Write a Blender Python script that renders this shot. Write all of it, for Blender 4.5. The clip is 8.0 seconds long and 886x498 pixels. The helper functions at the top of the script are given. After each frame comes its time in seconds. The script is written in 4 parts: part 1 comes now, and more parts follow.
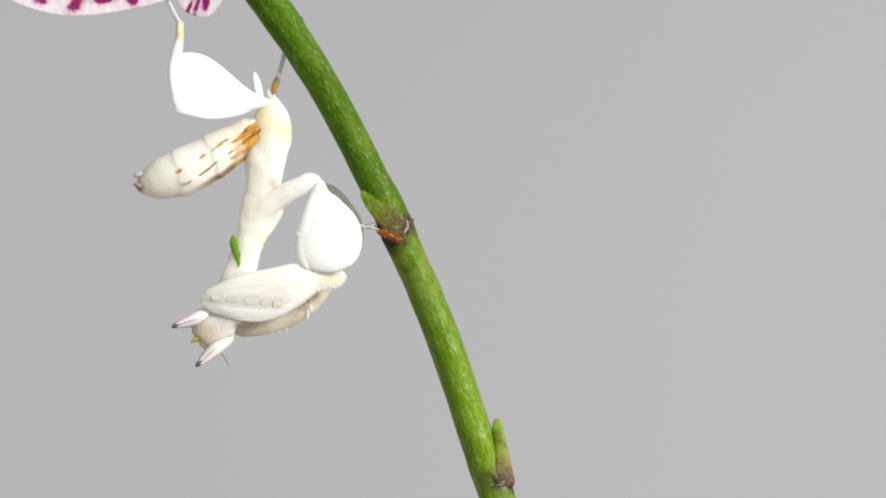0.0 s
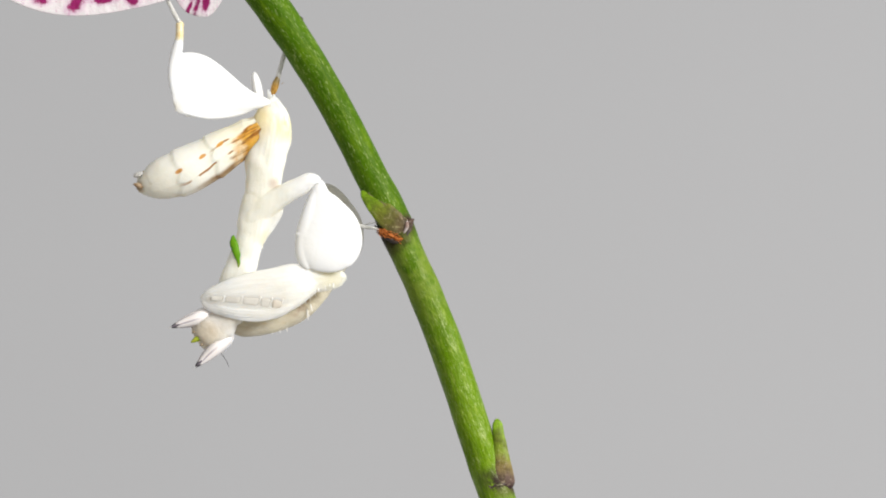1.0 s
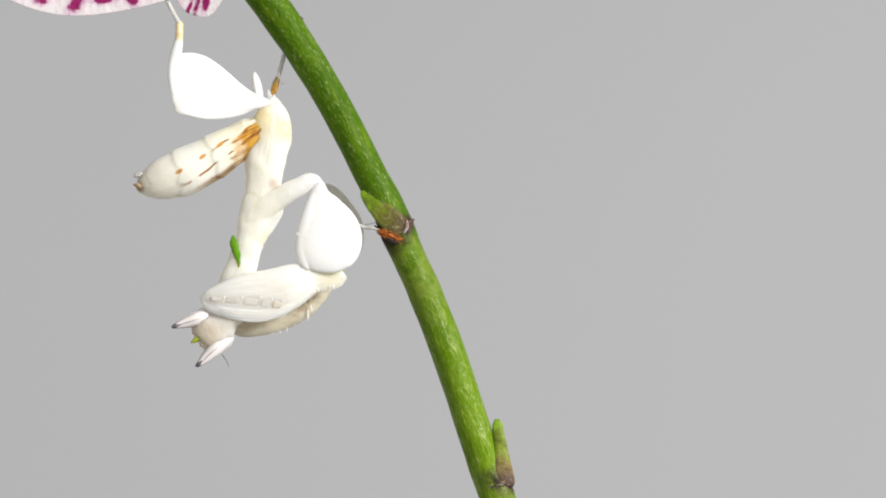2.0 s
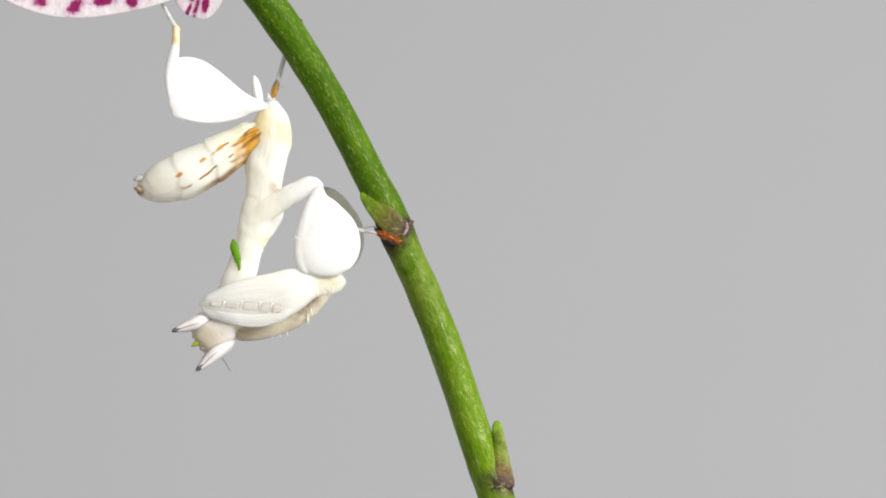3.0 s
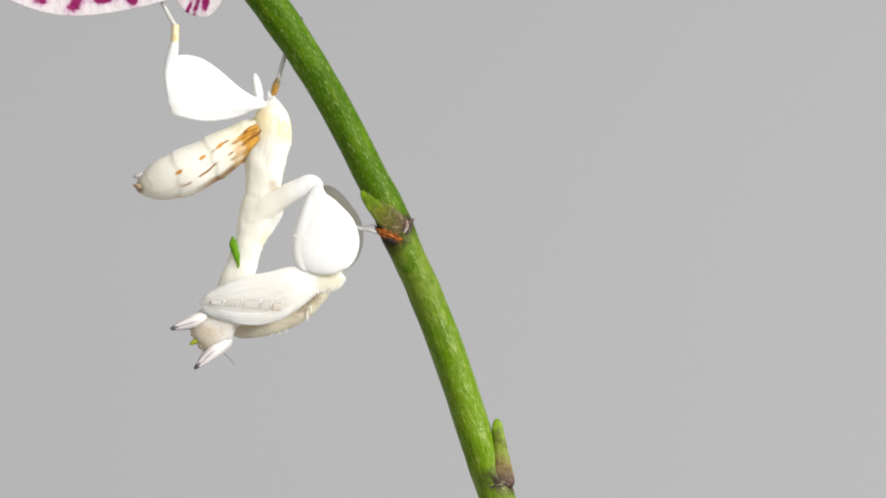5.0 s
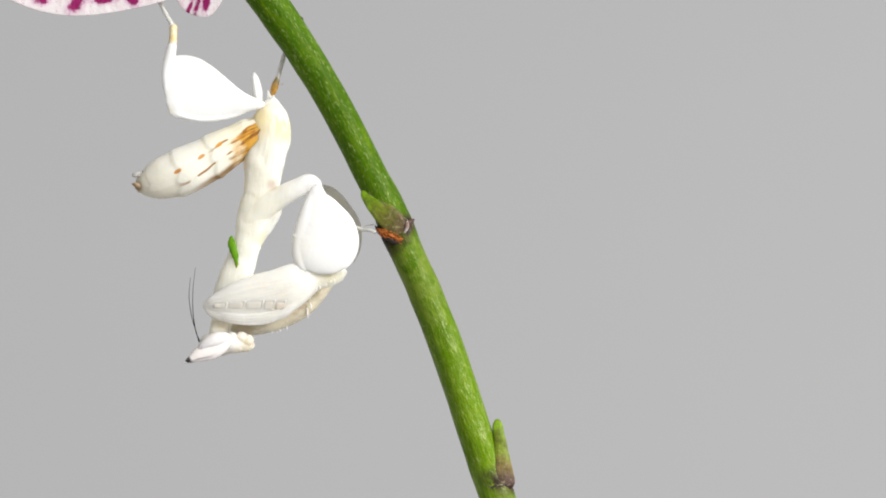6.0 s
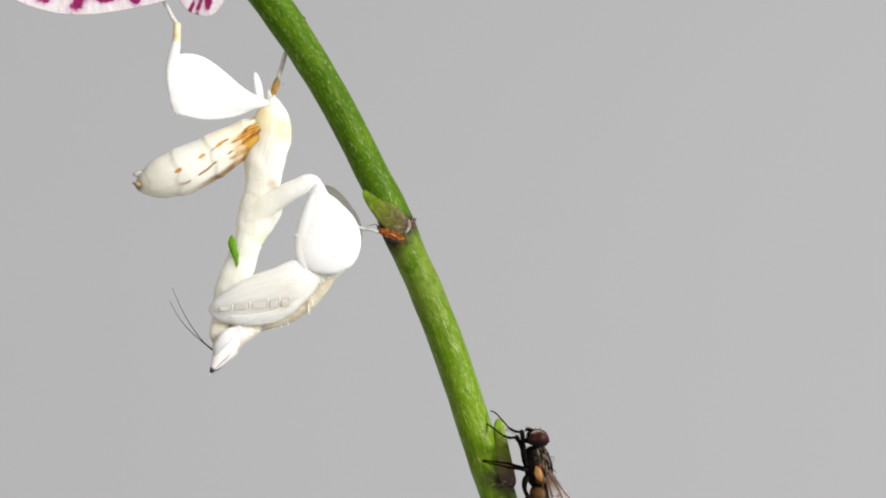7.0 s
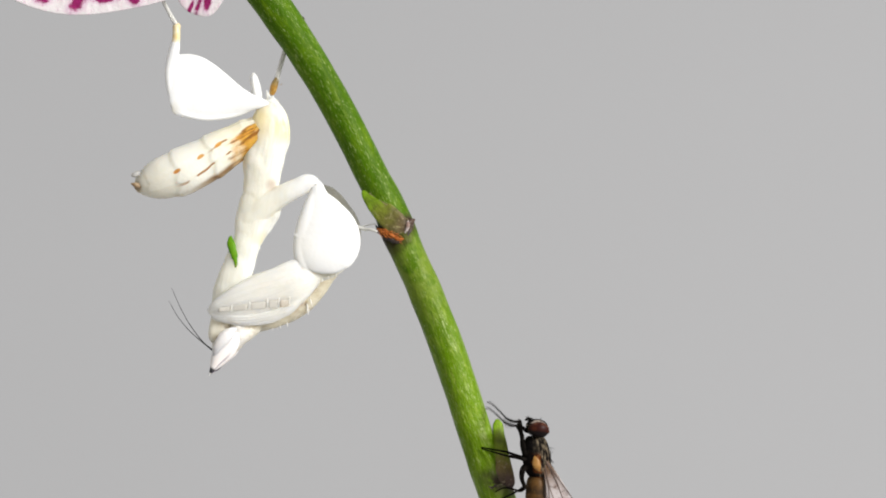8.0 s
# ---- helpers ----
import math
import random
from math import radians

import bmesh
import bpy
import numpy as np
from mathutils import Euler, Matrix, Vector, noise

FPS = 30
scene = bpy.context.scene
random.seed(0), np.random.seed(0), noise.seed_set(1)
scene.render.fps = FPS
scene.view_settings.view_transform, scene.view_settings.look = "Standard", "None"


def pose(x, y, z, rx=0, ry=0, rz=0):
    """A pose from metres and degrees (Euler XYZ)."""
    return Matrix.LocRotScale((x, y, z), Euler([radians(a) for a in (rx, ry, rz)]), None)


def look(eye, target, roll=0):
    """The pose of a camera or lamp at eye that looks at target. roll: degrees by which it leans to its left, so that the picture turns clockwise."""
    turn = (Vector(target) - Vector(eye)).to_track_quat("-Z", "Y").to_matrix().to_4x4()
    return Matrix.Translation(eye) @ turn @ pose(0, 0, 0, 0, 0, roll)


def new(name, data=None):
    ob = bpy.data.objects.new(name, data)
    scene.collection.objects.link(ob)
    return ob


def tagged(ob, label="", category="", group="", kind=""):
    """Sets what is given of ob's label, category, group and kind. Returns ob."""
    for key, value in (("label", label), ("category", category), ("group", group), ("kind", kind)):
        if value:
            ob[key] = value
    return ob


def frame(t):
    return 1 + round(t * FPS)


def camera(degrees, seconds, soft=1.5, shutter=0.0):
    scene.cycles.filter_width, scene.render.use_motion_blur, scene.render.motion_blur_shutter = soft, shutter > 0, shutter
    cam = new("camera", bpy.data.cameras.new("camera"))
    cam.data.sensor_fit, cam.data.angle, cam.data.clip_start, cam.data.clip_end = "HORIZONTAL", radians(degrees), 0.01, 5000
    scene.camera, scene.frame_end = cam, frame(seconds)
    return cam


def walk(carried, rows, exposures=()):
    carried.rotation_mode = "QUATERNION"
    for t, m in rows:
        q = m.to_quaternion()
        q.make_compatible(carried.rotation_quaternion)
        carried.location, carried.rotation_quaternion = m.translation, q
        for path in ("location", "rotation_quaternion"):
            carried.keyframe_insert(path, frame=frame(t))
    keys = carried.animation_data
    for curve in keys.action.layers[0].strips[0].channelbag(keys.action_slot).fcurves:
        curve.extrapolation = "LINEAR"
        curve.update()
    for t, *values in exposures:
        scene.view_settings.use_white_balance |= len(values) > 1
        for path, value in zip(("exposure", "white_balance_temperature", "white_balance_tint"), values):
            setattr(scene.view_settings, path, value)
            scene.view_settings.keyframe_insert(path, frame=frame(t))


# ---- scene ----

# Plan units: 1 unit = 0.05 mm. at(u, v, d): u to the right, v downwards from the plan's upper edge, d away from the lens.
U = 0.05e-3
MID_U, MID_V, HEIGHT = 784, 441, 0.20
LENS = 20.0
REACH = 784 / math.tan(radians(LENS / 2)) * U


def at(u, v, d=0.0):
    return Vector(((u - MID_U) * U, d * U, HEIGHT + (MID_V - v) * U))


# ---------------------------------------------------------------- camera
cam = camera(LENS, 8.0, soft=1.9, shutter=0.5)


def eye(pitch=0.0, roll=0.0, yaw=0.0):
    return pose(0, -REACH, HEIGHT, 90 + pitch, roll, yaw)


walk(cam, [
    (0.0, eye()), (1.0, eye()), (1.7, eye()), (2.8, eye(0.030, 0.030, -0.004)),
    (3.0, eye(0.043, 0.044, -0.009)), (3.5, eye(0.034, -0.069, 0.018)), (4.0, eye(0.051, 0.033, -0.030)),
    (4.5, eye(0.000, 0.039, -0.015)), (6.0, eye(0.003, -0.023, 0.005)), (6.5, eye(0.009, 0.062, -0.002)),
    (7.0, eye(-0.004, -0.128, 0.043)), (7.5, eye(0.007, 0.191, -0.018)), (8.0, eye(0.003, -0.163, 0.019)),
])

# ---------------------------------------------------------------- light
world = bpy.data.worlds.new("studio")
scene.world = world
world.use_nodes = True
world.node_tree.nodes["Background"].inputs["Color"].default_value = (1.0, 0.985, 0.955, 1)
world.node_tree.nodes["Background"].inputs["Strength"].default_value = 0.43

softbox = new("softbox", bpy.data.lights.new("softbox", "AREA"))
softbox.data.energy, softbox.data.shape, softbox.data.size, softbox.data.color = 132.0, "SQUARE", 0.70, (1.0, 0.985, 0.96)
softbox.matrix_world = look((2.20, -1.78, HEIGHT + 1.24), (0, 0, HEIGHT))


# ---------------------------------------------------------------- materials
class Paint:
    """A small builder for one node material."""

    def __init__(self, name):
        self.m = bpy.data.materials.new(name)
        self.m.use_nodes = True
        self.t = self.m.node_tree
        self.p = self.t.nodes["Principled BSDF"]
        self.tc = self.t.nodes.new("ShaderNodeTexCoord")
        self.colour = None

    def put(self, key, value):
        if isinstance(value, bpy.types.NodeSocket):
            self.t.links.new(value, self.p.inputs[key])
        else:
            self.p.inputs[key].default_value = (*value, 1) if key.endswith(("Color", "Tint")) else value
        return self

    def math(self, op, a, b=0.0, c=0.0):
        n = self.t.nodes.new("ShaderNodeMath")
        n.operation = op
        for i, x in enumerate((a, b, c)):
            if isinstance(x, bpy.types.NodeSocket):
                self.t.links.new(x, n.inputs[i])
            else:
                n.inputs[i].default_value = x
        return n.outputs[0]

    def coords(self, source="Object", scale=(1, 1, 1), tilt=0.0):
        """Coordinates turned back by tilt degrees about the depth axis, then scaled."""
        n = self.t.nodes.new("ShaderNodeMapping")
        n.vector_type = "TEXTURE"
        self.t.links.new(self.tc.outputs[source], n.inputs["Vector"])
        n.inputs["Scale"].default_value = [1 / x for x in scale]
        n.inputs["Rotation"].default_value = (0, radians(tilt), 0)
        return n.outputs[0]

    def noise(self, scale, source="Object", stretch=(1, 1, 1), detail=4.0, rough=0.55, low=0.35, high=0.65, tilt=0.0):
        n = self.t.nodes.new("ShaderNodeTexNoise")
        self.t.links.new(self.coords(source, stretch, tilt), n.inputs["Vector"])
        n.inputs["Scale"].default_value = scale
        n.inputs["Detail"].default_value = detail
        n.inputs["Roughness"].default_value = rough
        return self.ramp(n.outputs["Fac"], low, high)

    def ramp(self, x, low, high):
        n = self.t.nodes.new("ShaderNodeMapRange")
        n.interpolation_type = "SMOOTHSTEP"
        self.t.links.new(x, n.inputs["Value"])
        n.inputs["From Min"].default_value, n.inputs["From Max"].default_value = low, high
        return n.outputs["Result"]

    def uv(self, axis):
        n = self.t.nodes.new("ShaderNodeSeparateXYZ")
        self.t.links.new(self.tc.outputs["UV"], n.inputs[0])
        return n.outputs[axis]

    def near(self, centre, inner, outer, stretch=(1, 1, 1)):
        """1 within inner metres of a point in the part's own space, 0 past outer."""
        n = self.t.nodes.new("ShaderNodeVectorMath")
        n.operation = "SUBTRACT"
        self.t.links.new(self.tc.outputs["Object"], n.inputs[0])
        n.inputs[1].default_value = centre
        s = self.t.nodes.new("ShaderNodeVectorMath")
        s.operation = "MULTIPLY"
        self.t.links.new(n.outputs[0], s.inputs[0])
        s.inputs[1].default_value = stretch
        l = self.t.nodes.new("ShaderNodeVectorMath")
        l.operation = "LENGTH"
        self.t.links.new(s.outputs[0], l.inputs[0])
        return self.ramp(l.outputs["Value"], outer, inner)

    def base(self, colour):
        n = self.t.nodes.new("ShaderNodeRGB")
        n.outputs[0].default_value = (*colour, 1)
        self.colour = n.outputs[0]
        self.put("Base Color", self.colour)
        return self

    def mix(self, fac, colour):
        n = self.t.nodes.new("ShaderNodeMix")
        n.data_type = "RGBA"
        if isinstance(fac, bpy.types.NodeSocket):
            self.t.links.new(fac, n.inputs[0])
        else:
            n.inputs[0].default_value = fac
        self.t.links.new(self.colour, n.inputs[6])
        n.inputs[7].default_value = (*colour, 1)
        self.colour = n.outputs[2]
        self.put("Base Color", self.colour)
        return self

    def bump(self, height, strength, distance):
        n = self.t.nodes.new("ShaderNodeBump")
        n.inputs["Strength"].default_value = strength
        n.inputs["Distance"].default_value = distance
        self.t.links.new(height, n.inputs["Height"])
        if self.p.inputs["Normal"].is_linked:
            self.t.links.new(self.p.inputs["Normal"].links[0].from_socket, n.inputs["Normal"])
        self.put("Normal", n.outputs[0])
        return self

    def thin(self, share):
        """Lets a share of the light through, as a petal does."""
        t = self.t.nodes.new("ShaderNodeBsdfTranslucent")
        self.t.links.new(self.colour, t.inputs["Color"])
        m = self.t.nodes.new("ShaderNodeMixShader")
        m.inputs[0].default_value = share
        self.t.links.new(self.p.outputs[0], m.inputs[1])
        self.t.links.new(t.outputs[0], m.inputs[2])
        self.t.links.new(m.outputs[0], self.t.nodes["Material Output"].inputs["Surface"])
        return self

    def flesh(self, weight, metres, radius=(1.0, 0.95, 0.88)):
        self.put("Subsurface Weight", weight).put("Subsurface Radius", radius)
        self.put("Subsurface Scale", metres)
        return self


def backdrop_paint():
    p = Paint("grey_paper").base((0.362, 0.364, 0.375)).put("Roughness", 0.9)
    p.mix(p.math("MULTIPLY", p.noise(6, low=0.3, high=0.7), 0.35), (0.346, 0.348, 0.359))
    p.bump(p.noise(900, detail=3), 0.03, 0.0001)
    return p.m


def table_paint():
    p = Paint("table_wood").base((0.36, 0.29, 0.21)).put("Roughness", 0.5)
    p.mix(p.noise(12, stretch=(0.25, 6, 6), detail=5), (0.28, 0.21, 0.14))
    return p.m


def stem_paint():
    p = Paint("green_stem").base((0.062, 0.142, 0.002)).put("Roughness", 0.42).put("Specular IOR Level", 0.13).put("IOR", 1.38).put("Specular Tint", (1.0, 0.97, 0.66))
    p.mix(p.noise(1.0, "UV", (6, 26, 1), 5, 0.62, 0.38, 0.72), (0.036, 0.092, 0.001))
    p.mix(p.math("MULTIPLY", p.ramp(p.uv(1), 0.82, 0.71), 0.58), (0.18, 0.32, 0.002))
    p.mix(p.math("MULTIPLY", p.noise(1.0, "UV", (12, 90, 1), 5, 0.7, 0.46, 0.72), 0.5), (0.16, 0.26, 0.008))
    p.mix(p.math("MULTIPLY", p.noise(1.0, "UV", (62, 60, 1), 4, 0.7, 0.45, 0.70), 0.40), (0.028, 0.066, 0.002))
    p.mix(p.math("MULTIPLY", p.noise(1.0, "UV", (40, 260, 1), 6, 0.80, 0.52, 0.72), 0.65), (0.25, 0.34, 0.05))
    patches = p.noise(1.0, "UV", (9, 60, 1), 4, 0.65, 0.44, 0.62)
    p.mix(p.math("MULTIPLY", p.math("MULTIPLY", p.noise(1.0, "UV", (58, 330, 1), 5, 0.75, 0.53, 0.66), patches), 0.85), (0.40, 0.48, 0.18))
    wax = p.math("MULTIPLY", p.noise(1.0, "UV", (10, 120, 1), 5, 0.7, 0.40, 0.64), p.ramp(p.uv(1), 0.84, 0.75))
    p.put("Specular IOR Level", p.math("MULTIPLY_ADD", wax, 0.42, 0.13)).put("Roughness", p.math("MULTIPLY_ADD", wax, -0.10, 0.42))
    p.mix(p.math("MULTIPLY", p.noise(1.0, "UV", (80, 520, 1), 4, 0.7, 0.60, 0.70), 0.6), (0.48, 0.55, 0.27))
    p.mix(p.math("MULTIPLY", p.math("MULTIPLY", p.noise(1.0, "UV", (34, 130, 1), 6, 0.8, 0.48, 0.70), p.ramp(p.uv(1), 0.83, 0.76)), 0.6), (0.34, 0.42, 0.07))
    return p


def white_paint(name, colour=(0.80, 0.79, 0.74), second=(0.74, 0.725, 0.65), rough=0.42, veins=0.0, streak=None, mottle=0.3, flesh=0.9, relief=1.0):
    p = Paint(name).base(colour).put("Roughness", rough).flesh(flesh, 0.0018, (1.0, 0.93, 0.82))
    p.mix(p.math("MULTIPLY", p.noise(500, low=0.35, high=0.7), 0.6), second)
    p.mix(p.math("MULTIPLY", p.noise(190, detail=5, rough=0.6, low=0.46, high=0.66), mottle), (0.84, 0.76, 0.56))
    p.mix(p.math("MULTIPLY", p.noise(1500, detail=4, rough=0.65, low=0.5, high=0.7), mottle * 0.7), (0.72, 0.70, 0.63))
    p.bump(p.noise(2600, detail=3), 0.35 * relief, 0.00005)
    p.bump(p.noise(650, detail=2), 0.08 * relief, 0.00012)
    if streak is not None:
        lines = p.noise(1.0, "Object", (260, 2600, 2600), 3, 0.6, 0.35, 0.7, tilt=streak)
        p.bump(lines, 0.2, 0.00008)
        p.mix(p.math("MULTIPLY", lines, 0.45), tuple(0.9 * x for x in second))
    if veins:
        p.bump(p.noise(1.0, "UV", (26, 1.6, 1), 3, 0.6, 0.3, 0.7), veins, 0.00008)
    return p


# ---------------------------------------------------------------- mesh tools
def catmull(rows, step):
    """Rows of numbers, smoothly interpolated, step pieces to each gap."""
    a = np.array(rows, float)
    ext = np.vstack([2 * a[0] - a[1], a, 2 * a[-1] - a[-2]])
    out = []
    for i in range(len(a) - 1):
        p0, p1, p2, p3 = ext[i:i + 4]
        for k in range(step):
            t = k / step
            out.append(0.5 * (2 * p1 + (p2 - p0) * t + (2 * p0 - 5 * p1 + 4 * p2 - p3) * t ** 2
                              + (3 * p1 - p0 - 3 * p2 + p3) * t ** 3))
    out.append(a[-1])
    return np.array(out)


def loft(stations, around=20, step=5, square=1.0, rough=0.0, grain=0.05, bm=None, ridge=None):
    """A body along stations (u, v, d, half width in the plan, half depth), closed at both ends. square < 1 makes its
    section boxier. ridge(i, angle) gives a factor on the section."""
    bm = bm or bmesh.new()
    uv = bm.loops.layers.uv.verify()
    rows = catmull(stations, step)
    pts = [at(*r[:3]) for r in rows]
    run = [0.0]
    for a, b in zip(pts, pts[1:]):
        run.append(run[-1] + (b - a).length)
    rings = []
    for i, (r, c) in enumerate(zip(rows, pts)):
        way = (pts[min(i + 1, len(pts) - 1)] - pts[max(i - 1, 0)]).normalized()
        side = way.cross(Vector((0, 1, 0)))
        side = side.normalized() if side.length > 1e-4 else Vector((1, 0, 0))
        deep = side.cross(way).normalized()
        a, b = max(r[3], 0.3) * U, max(r[4], 0.3) * U
        ring = []
        for k in range(around):
            w = 2 * math.pi * k / around
            cs, sn = math.cos(w), math.sin(w)
            cs = math.copysign(abs(cs) ** square, cs)
            sn = math.copysign(abs(sn) ** square, sn)
            f = ridge(i / (len(rows) - 1), w) if ridge else 1.0
            co = c + side * (a * cs * f) + deep * (b * sn * f)
            if rough:
                co += noise.noise_vector(co / (grain * 0.001)) * rough * U
            ring.append(bm.verts.new(co))
        rings.append(ring)
    for i in range(len(rings) - 1):
        for k in range(around):
            j = (k + 1) % around
            f = bm.faces.new((rings[i][k], rings[i][j], rings[i + 1][j], rings[i + 1][k]))
            f.smooth = True
            for l, (x, y) in zip(f.loops, ((k, i), (k + 1, i), (k + 1, i + 1), (k, i + 1))):
                l[uv].uv = (x / around, run[y] / run[-1])
    for ring, c, y in ((rings[0], pts[0], 0.0), (rings[-1], pts[-1], 1.0)):
        tip = bm.verts.new(c)
        for k in range(around):
            pair = (ring[(k + 1) % around], ring[k]) if y == 0.0 else (ring[k], ring[(k + 1) % around])
            f = bm.faces.new((*pair, tip))
            f.smooth = True
            for l in f.loops:
                l[uv].uv = (k / around, y)
    bm.normal_update()
    return bm


def tube(points, r0, r1=None, bm=None, around=10, step=4):
    """A round, evenly tapering body through points (u, v, d)."""
    r1 = r0 if r1 is None else r1
    n = len(points) - 1
    rows = [(*q, r0 + (r1 - r0) * i / n, r0 + (r1 - r0) * i / n) for i, q in enumerate(points)]
    return loft(rows, around, step, bm=bm)


def spike(a, b, r, bm=None):
    """A thin thorn from a to b, each (u, v, d)."""
    m = [(p + q) / 2 for p, q in zip(a, b)]
    return loft([(*a, r, r), (*m, r * 0.7, r * 0.7), (*b, r * 0.12, r * 0.12)], 8, 3, bm=bm)


PIVOT = {}


def thing(name, pivot, label, category, group=""):
    ob = new(name)
    ob.empty_display_size = 0.002
    ob.location = pivot
    PIVOT[ob.name] = Vector(pivot)
    return tagged(ob, label, category, group)


def part(name, bm, material, parent, label="", pivot=None, fuse=0.0, ease=6):
    """One mesh under a thing or a part; pivot: the point about which it turns; fuse: grain, in plan units, of the skin
    that joins its pieces into one body."""
    pivot = PIVOT[parent.name] if pivot is None else Vector(pivot)
    for vert in bm.verts:
        vert.co -= pivot
    me = bpy.data.meshes.new(name)
    bm.to_mesh(me)
    bm.free()
    me.materials.append(material)
    ob = new(name, me)
    ob.parent = parent
    ob.location = pivot - PIVOT[parent.name]
    PIVOT[ob.name] = pivot
    if fuse:
        skin = ob.modifiers.new("skin", "REMESH")
        skin.mode, skin.voxel_size, skin.use_smooth_shade = "VOXEL", fuse * U, True
        soften = ob.modifiers.new("soften", "SMOOTH")
        soften.factor, soften.iterations = 0.5, ease
    return tagged(ob, label) if label else ob


def local(ob, u, v, d=0.0):
    """A plan point in the space of a part whose pivot is known."""
    return tuple(at(u, v, d) - (PIVOT[ob.name] if isinstance(ob, bpy.types.Object) else Vector(ob)))


# ---------------------------------------------------------------- the studio
def slab(name, lo, hi, material, label, category):
    bm = bmesh.new()
    bmesh.ops.create_cube(bm, size=1)
    for vert in bm.verts:
        vert.co = Vector([(a + b) / 2 + c * (b - a) for a, b, c in zip(lo, hi, vert.co)])
    bmesh.ops.bevel(bm, geom=bm.edges[:], offset=0.003, segments=2, affect="EDGES")
    me = bpy.data.meshes.new(name)
    bm.to_mesh(me)
    bm.free()
    me.materials.append(material)
    return tagged(new(name, me), label, category, kind="structure")


GREY = backdrop_paint()


def sweep():
    """Grey paper that hangs behind the plant, bends forward in a wide curve and lies on the table under it."""
    R, BACK, TOP, FRONT, THICK, SIDE = 0.34, 0.40, 0.62, -0.40, 0.0012, 0.50
    line = [(BACK, TOP, 0.0)] + [(BACK, R + (TOP - R) * (1 - k / 4), 0.0) for k in range(1, 4)]
    line += [(BACK - R + R * math.cos(w), R - R * math.sin(w), w) for w in (0.5 * math.pi * k / 48 for k in range(49))]
    line += [(BACK - R + (FRONT - BACK + R) * k / 4, 0.0, 0.5 * math.pi) for k in range(1, 5)]
    bm = bmesh.new()
    rows = []
    for y, z, w in line:
        out = Vector((0, math.cos(w), -math.sin(w))) * THICK
        rows.append([bm.verts.new(Vector((x, y, z)) + o) for o in (Vector(), out) for x in (-SIDE, SIDE)])
    for a, b in zip(rows, rows[1:]):
        for i, j in ((0, 1), (1, 3), (3, 2), (2, 0)):
            bm.faces.new((a[i], a[j], b[j], b[i])).smooth = True
    for r in (rows[0], rows[-1]):
        bm.faces.new((r[0], r[1], r[3], r[2]))
    bmesh.ops.recalc_face_normals(bm, faces=bm.faces[:])
    me = bpy.data.meshes.new("backdrop")
    bm.to_mesh(me)
    bm.free()
    me.materials.append(GREY)
    me.set_sharp_from_angle(angle=radians(40))
    return tagged(new("backdrop", me), "plain light grey paper sweep curving behind and under the plant", "backdrop", kind="structure")


sweep()
slab("tabletop", (-0.55, -0.45, -0.035), (0.55, 0.45, -0.0015), table_paint(), "plain pale wooden table top under the paper sweep", "table")


# ---------------------------------------------------------------- the orchid stem
STEM_LINE = [
    (1200, 4441, 0, 44, 44), (1160, 3300, 0, 42, 42), (1080, 2000, 0, 38, 38), (990, 1300, 0, 33, 33),
    (936, 1060, 0, 31, 31), (898, 940, 0, 31, 31), (880, 880, 0, 32, 32), (868, 845, 0, 31.5, 31.5), (838, 758, 0, 30.5, 30.5),
    (799, 640, 0, 30.5, 30.5), (757, 530, 0, 30, 30), (724, 455, 0, 29.5, 29.5), (703, 408, 0, 32, 31), (686, 366, 0, 29.5, 29.5),
    (651, 300, 0, 29, 29), (600, 200, 0, 28.5, 28.5), (541, 100, 0, 29.5, 29.5), (473, 0, 0, 32, 32),
    (420, -66, 0, 32, 32), (352, -138, 0, 30, 30), (262, -206, 0, 27, 27), (150, -262, 0, 22, 22), (50, -290, 0, 14, 14),
]


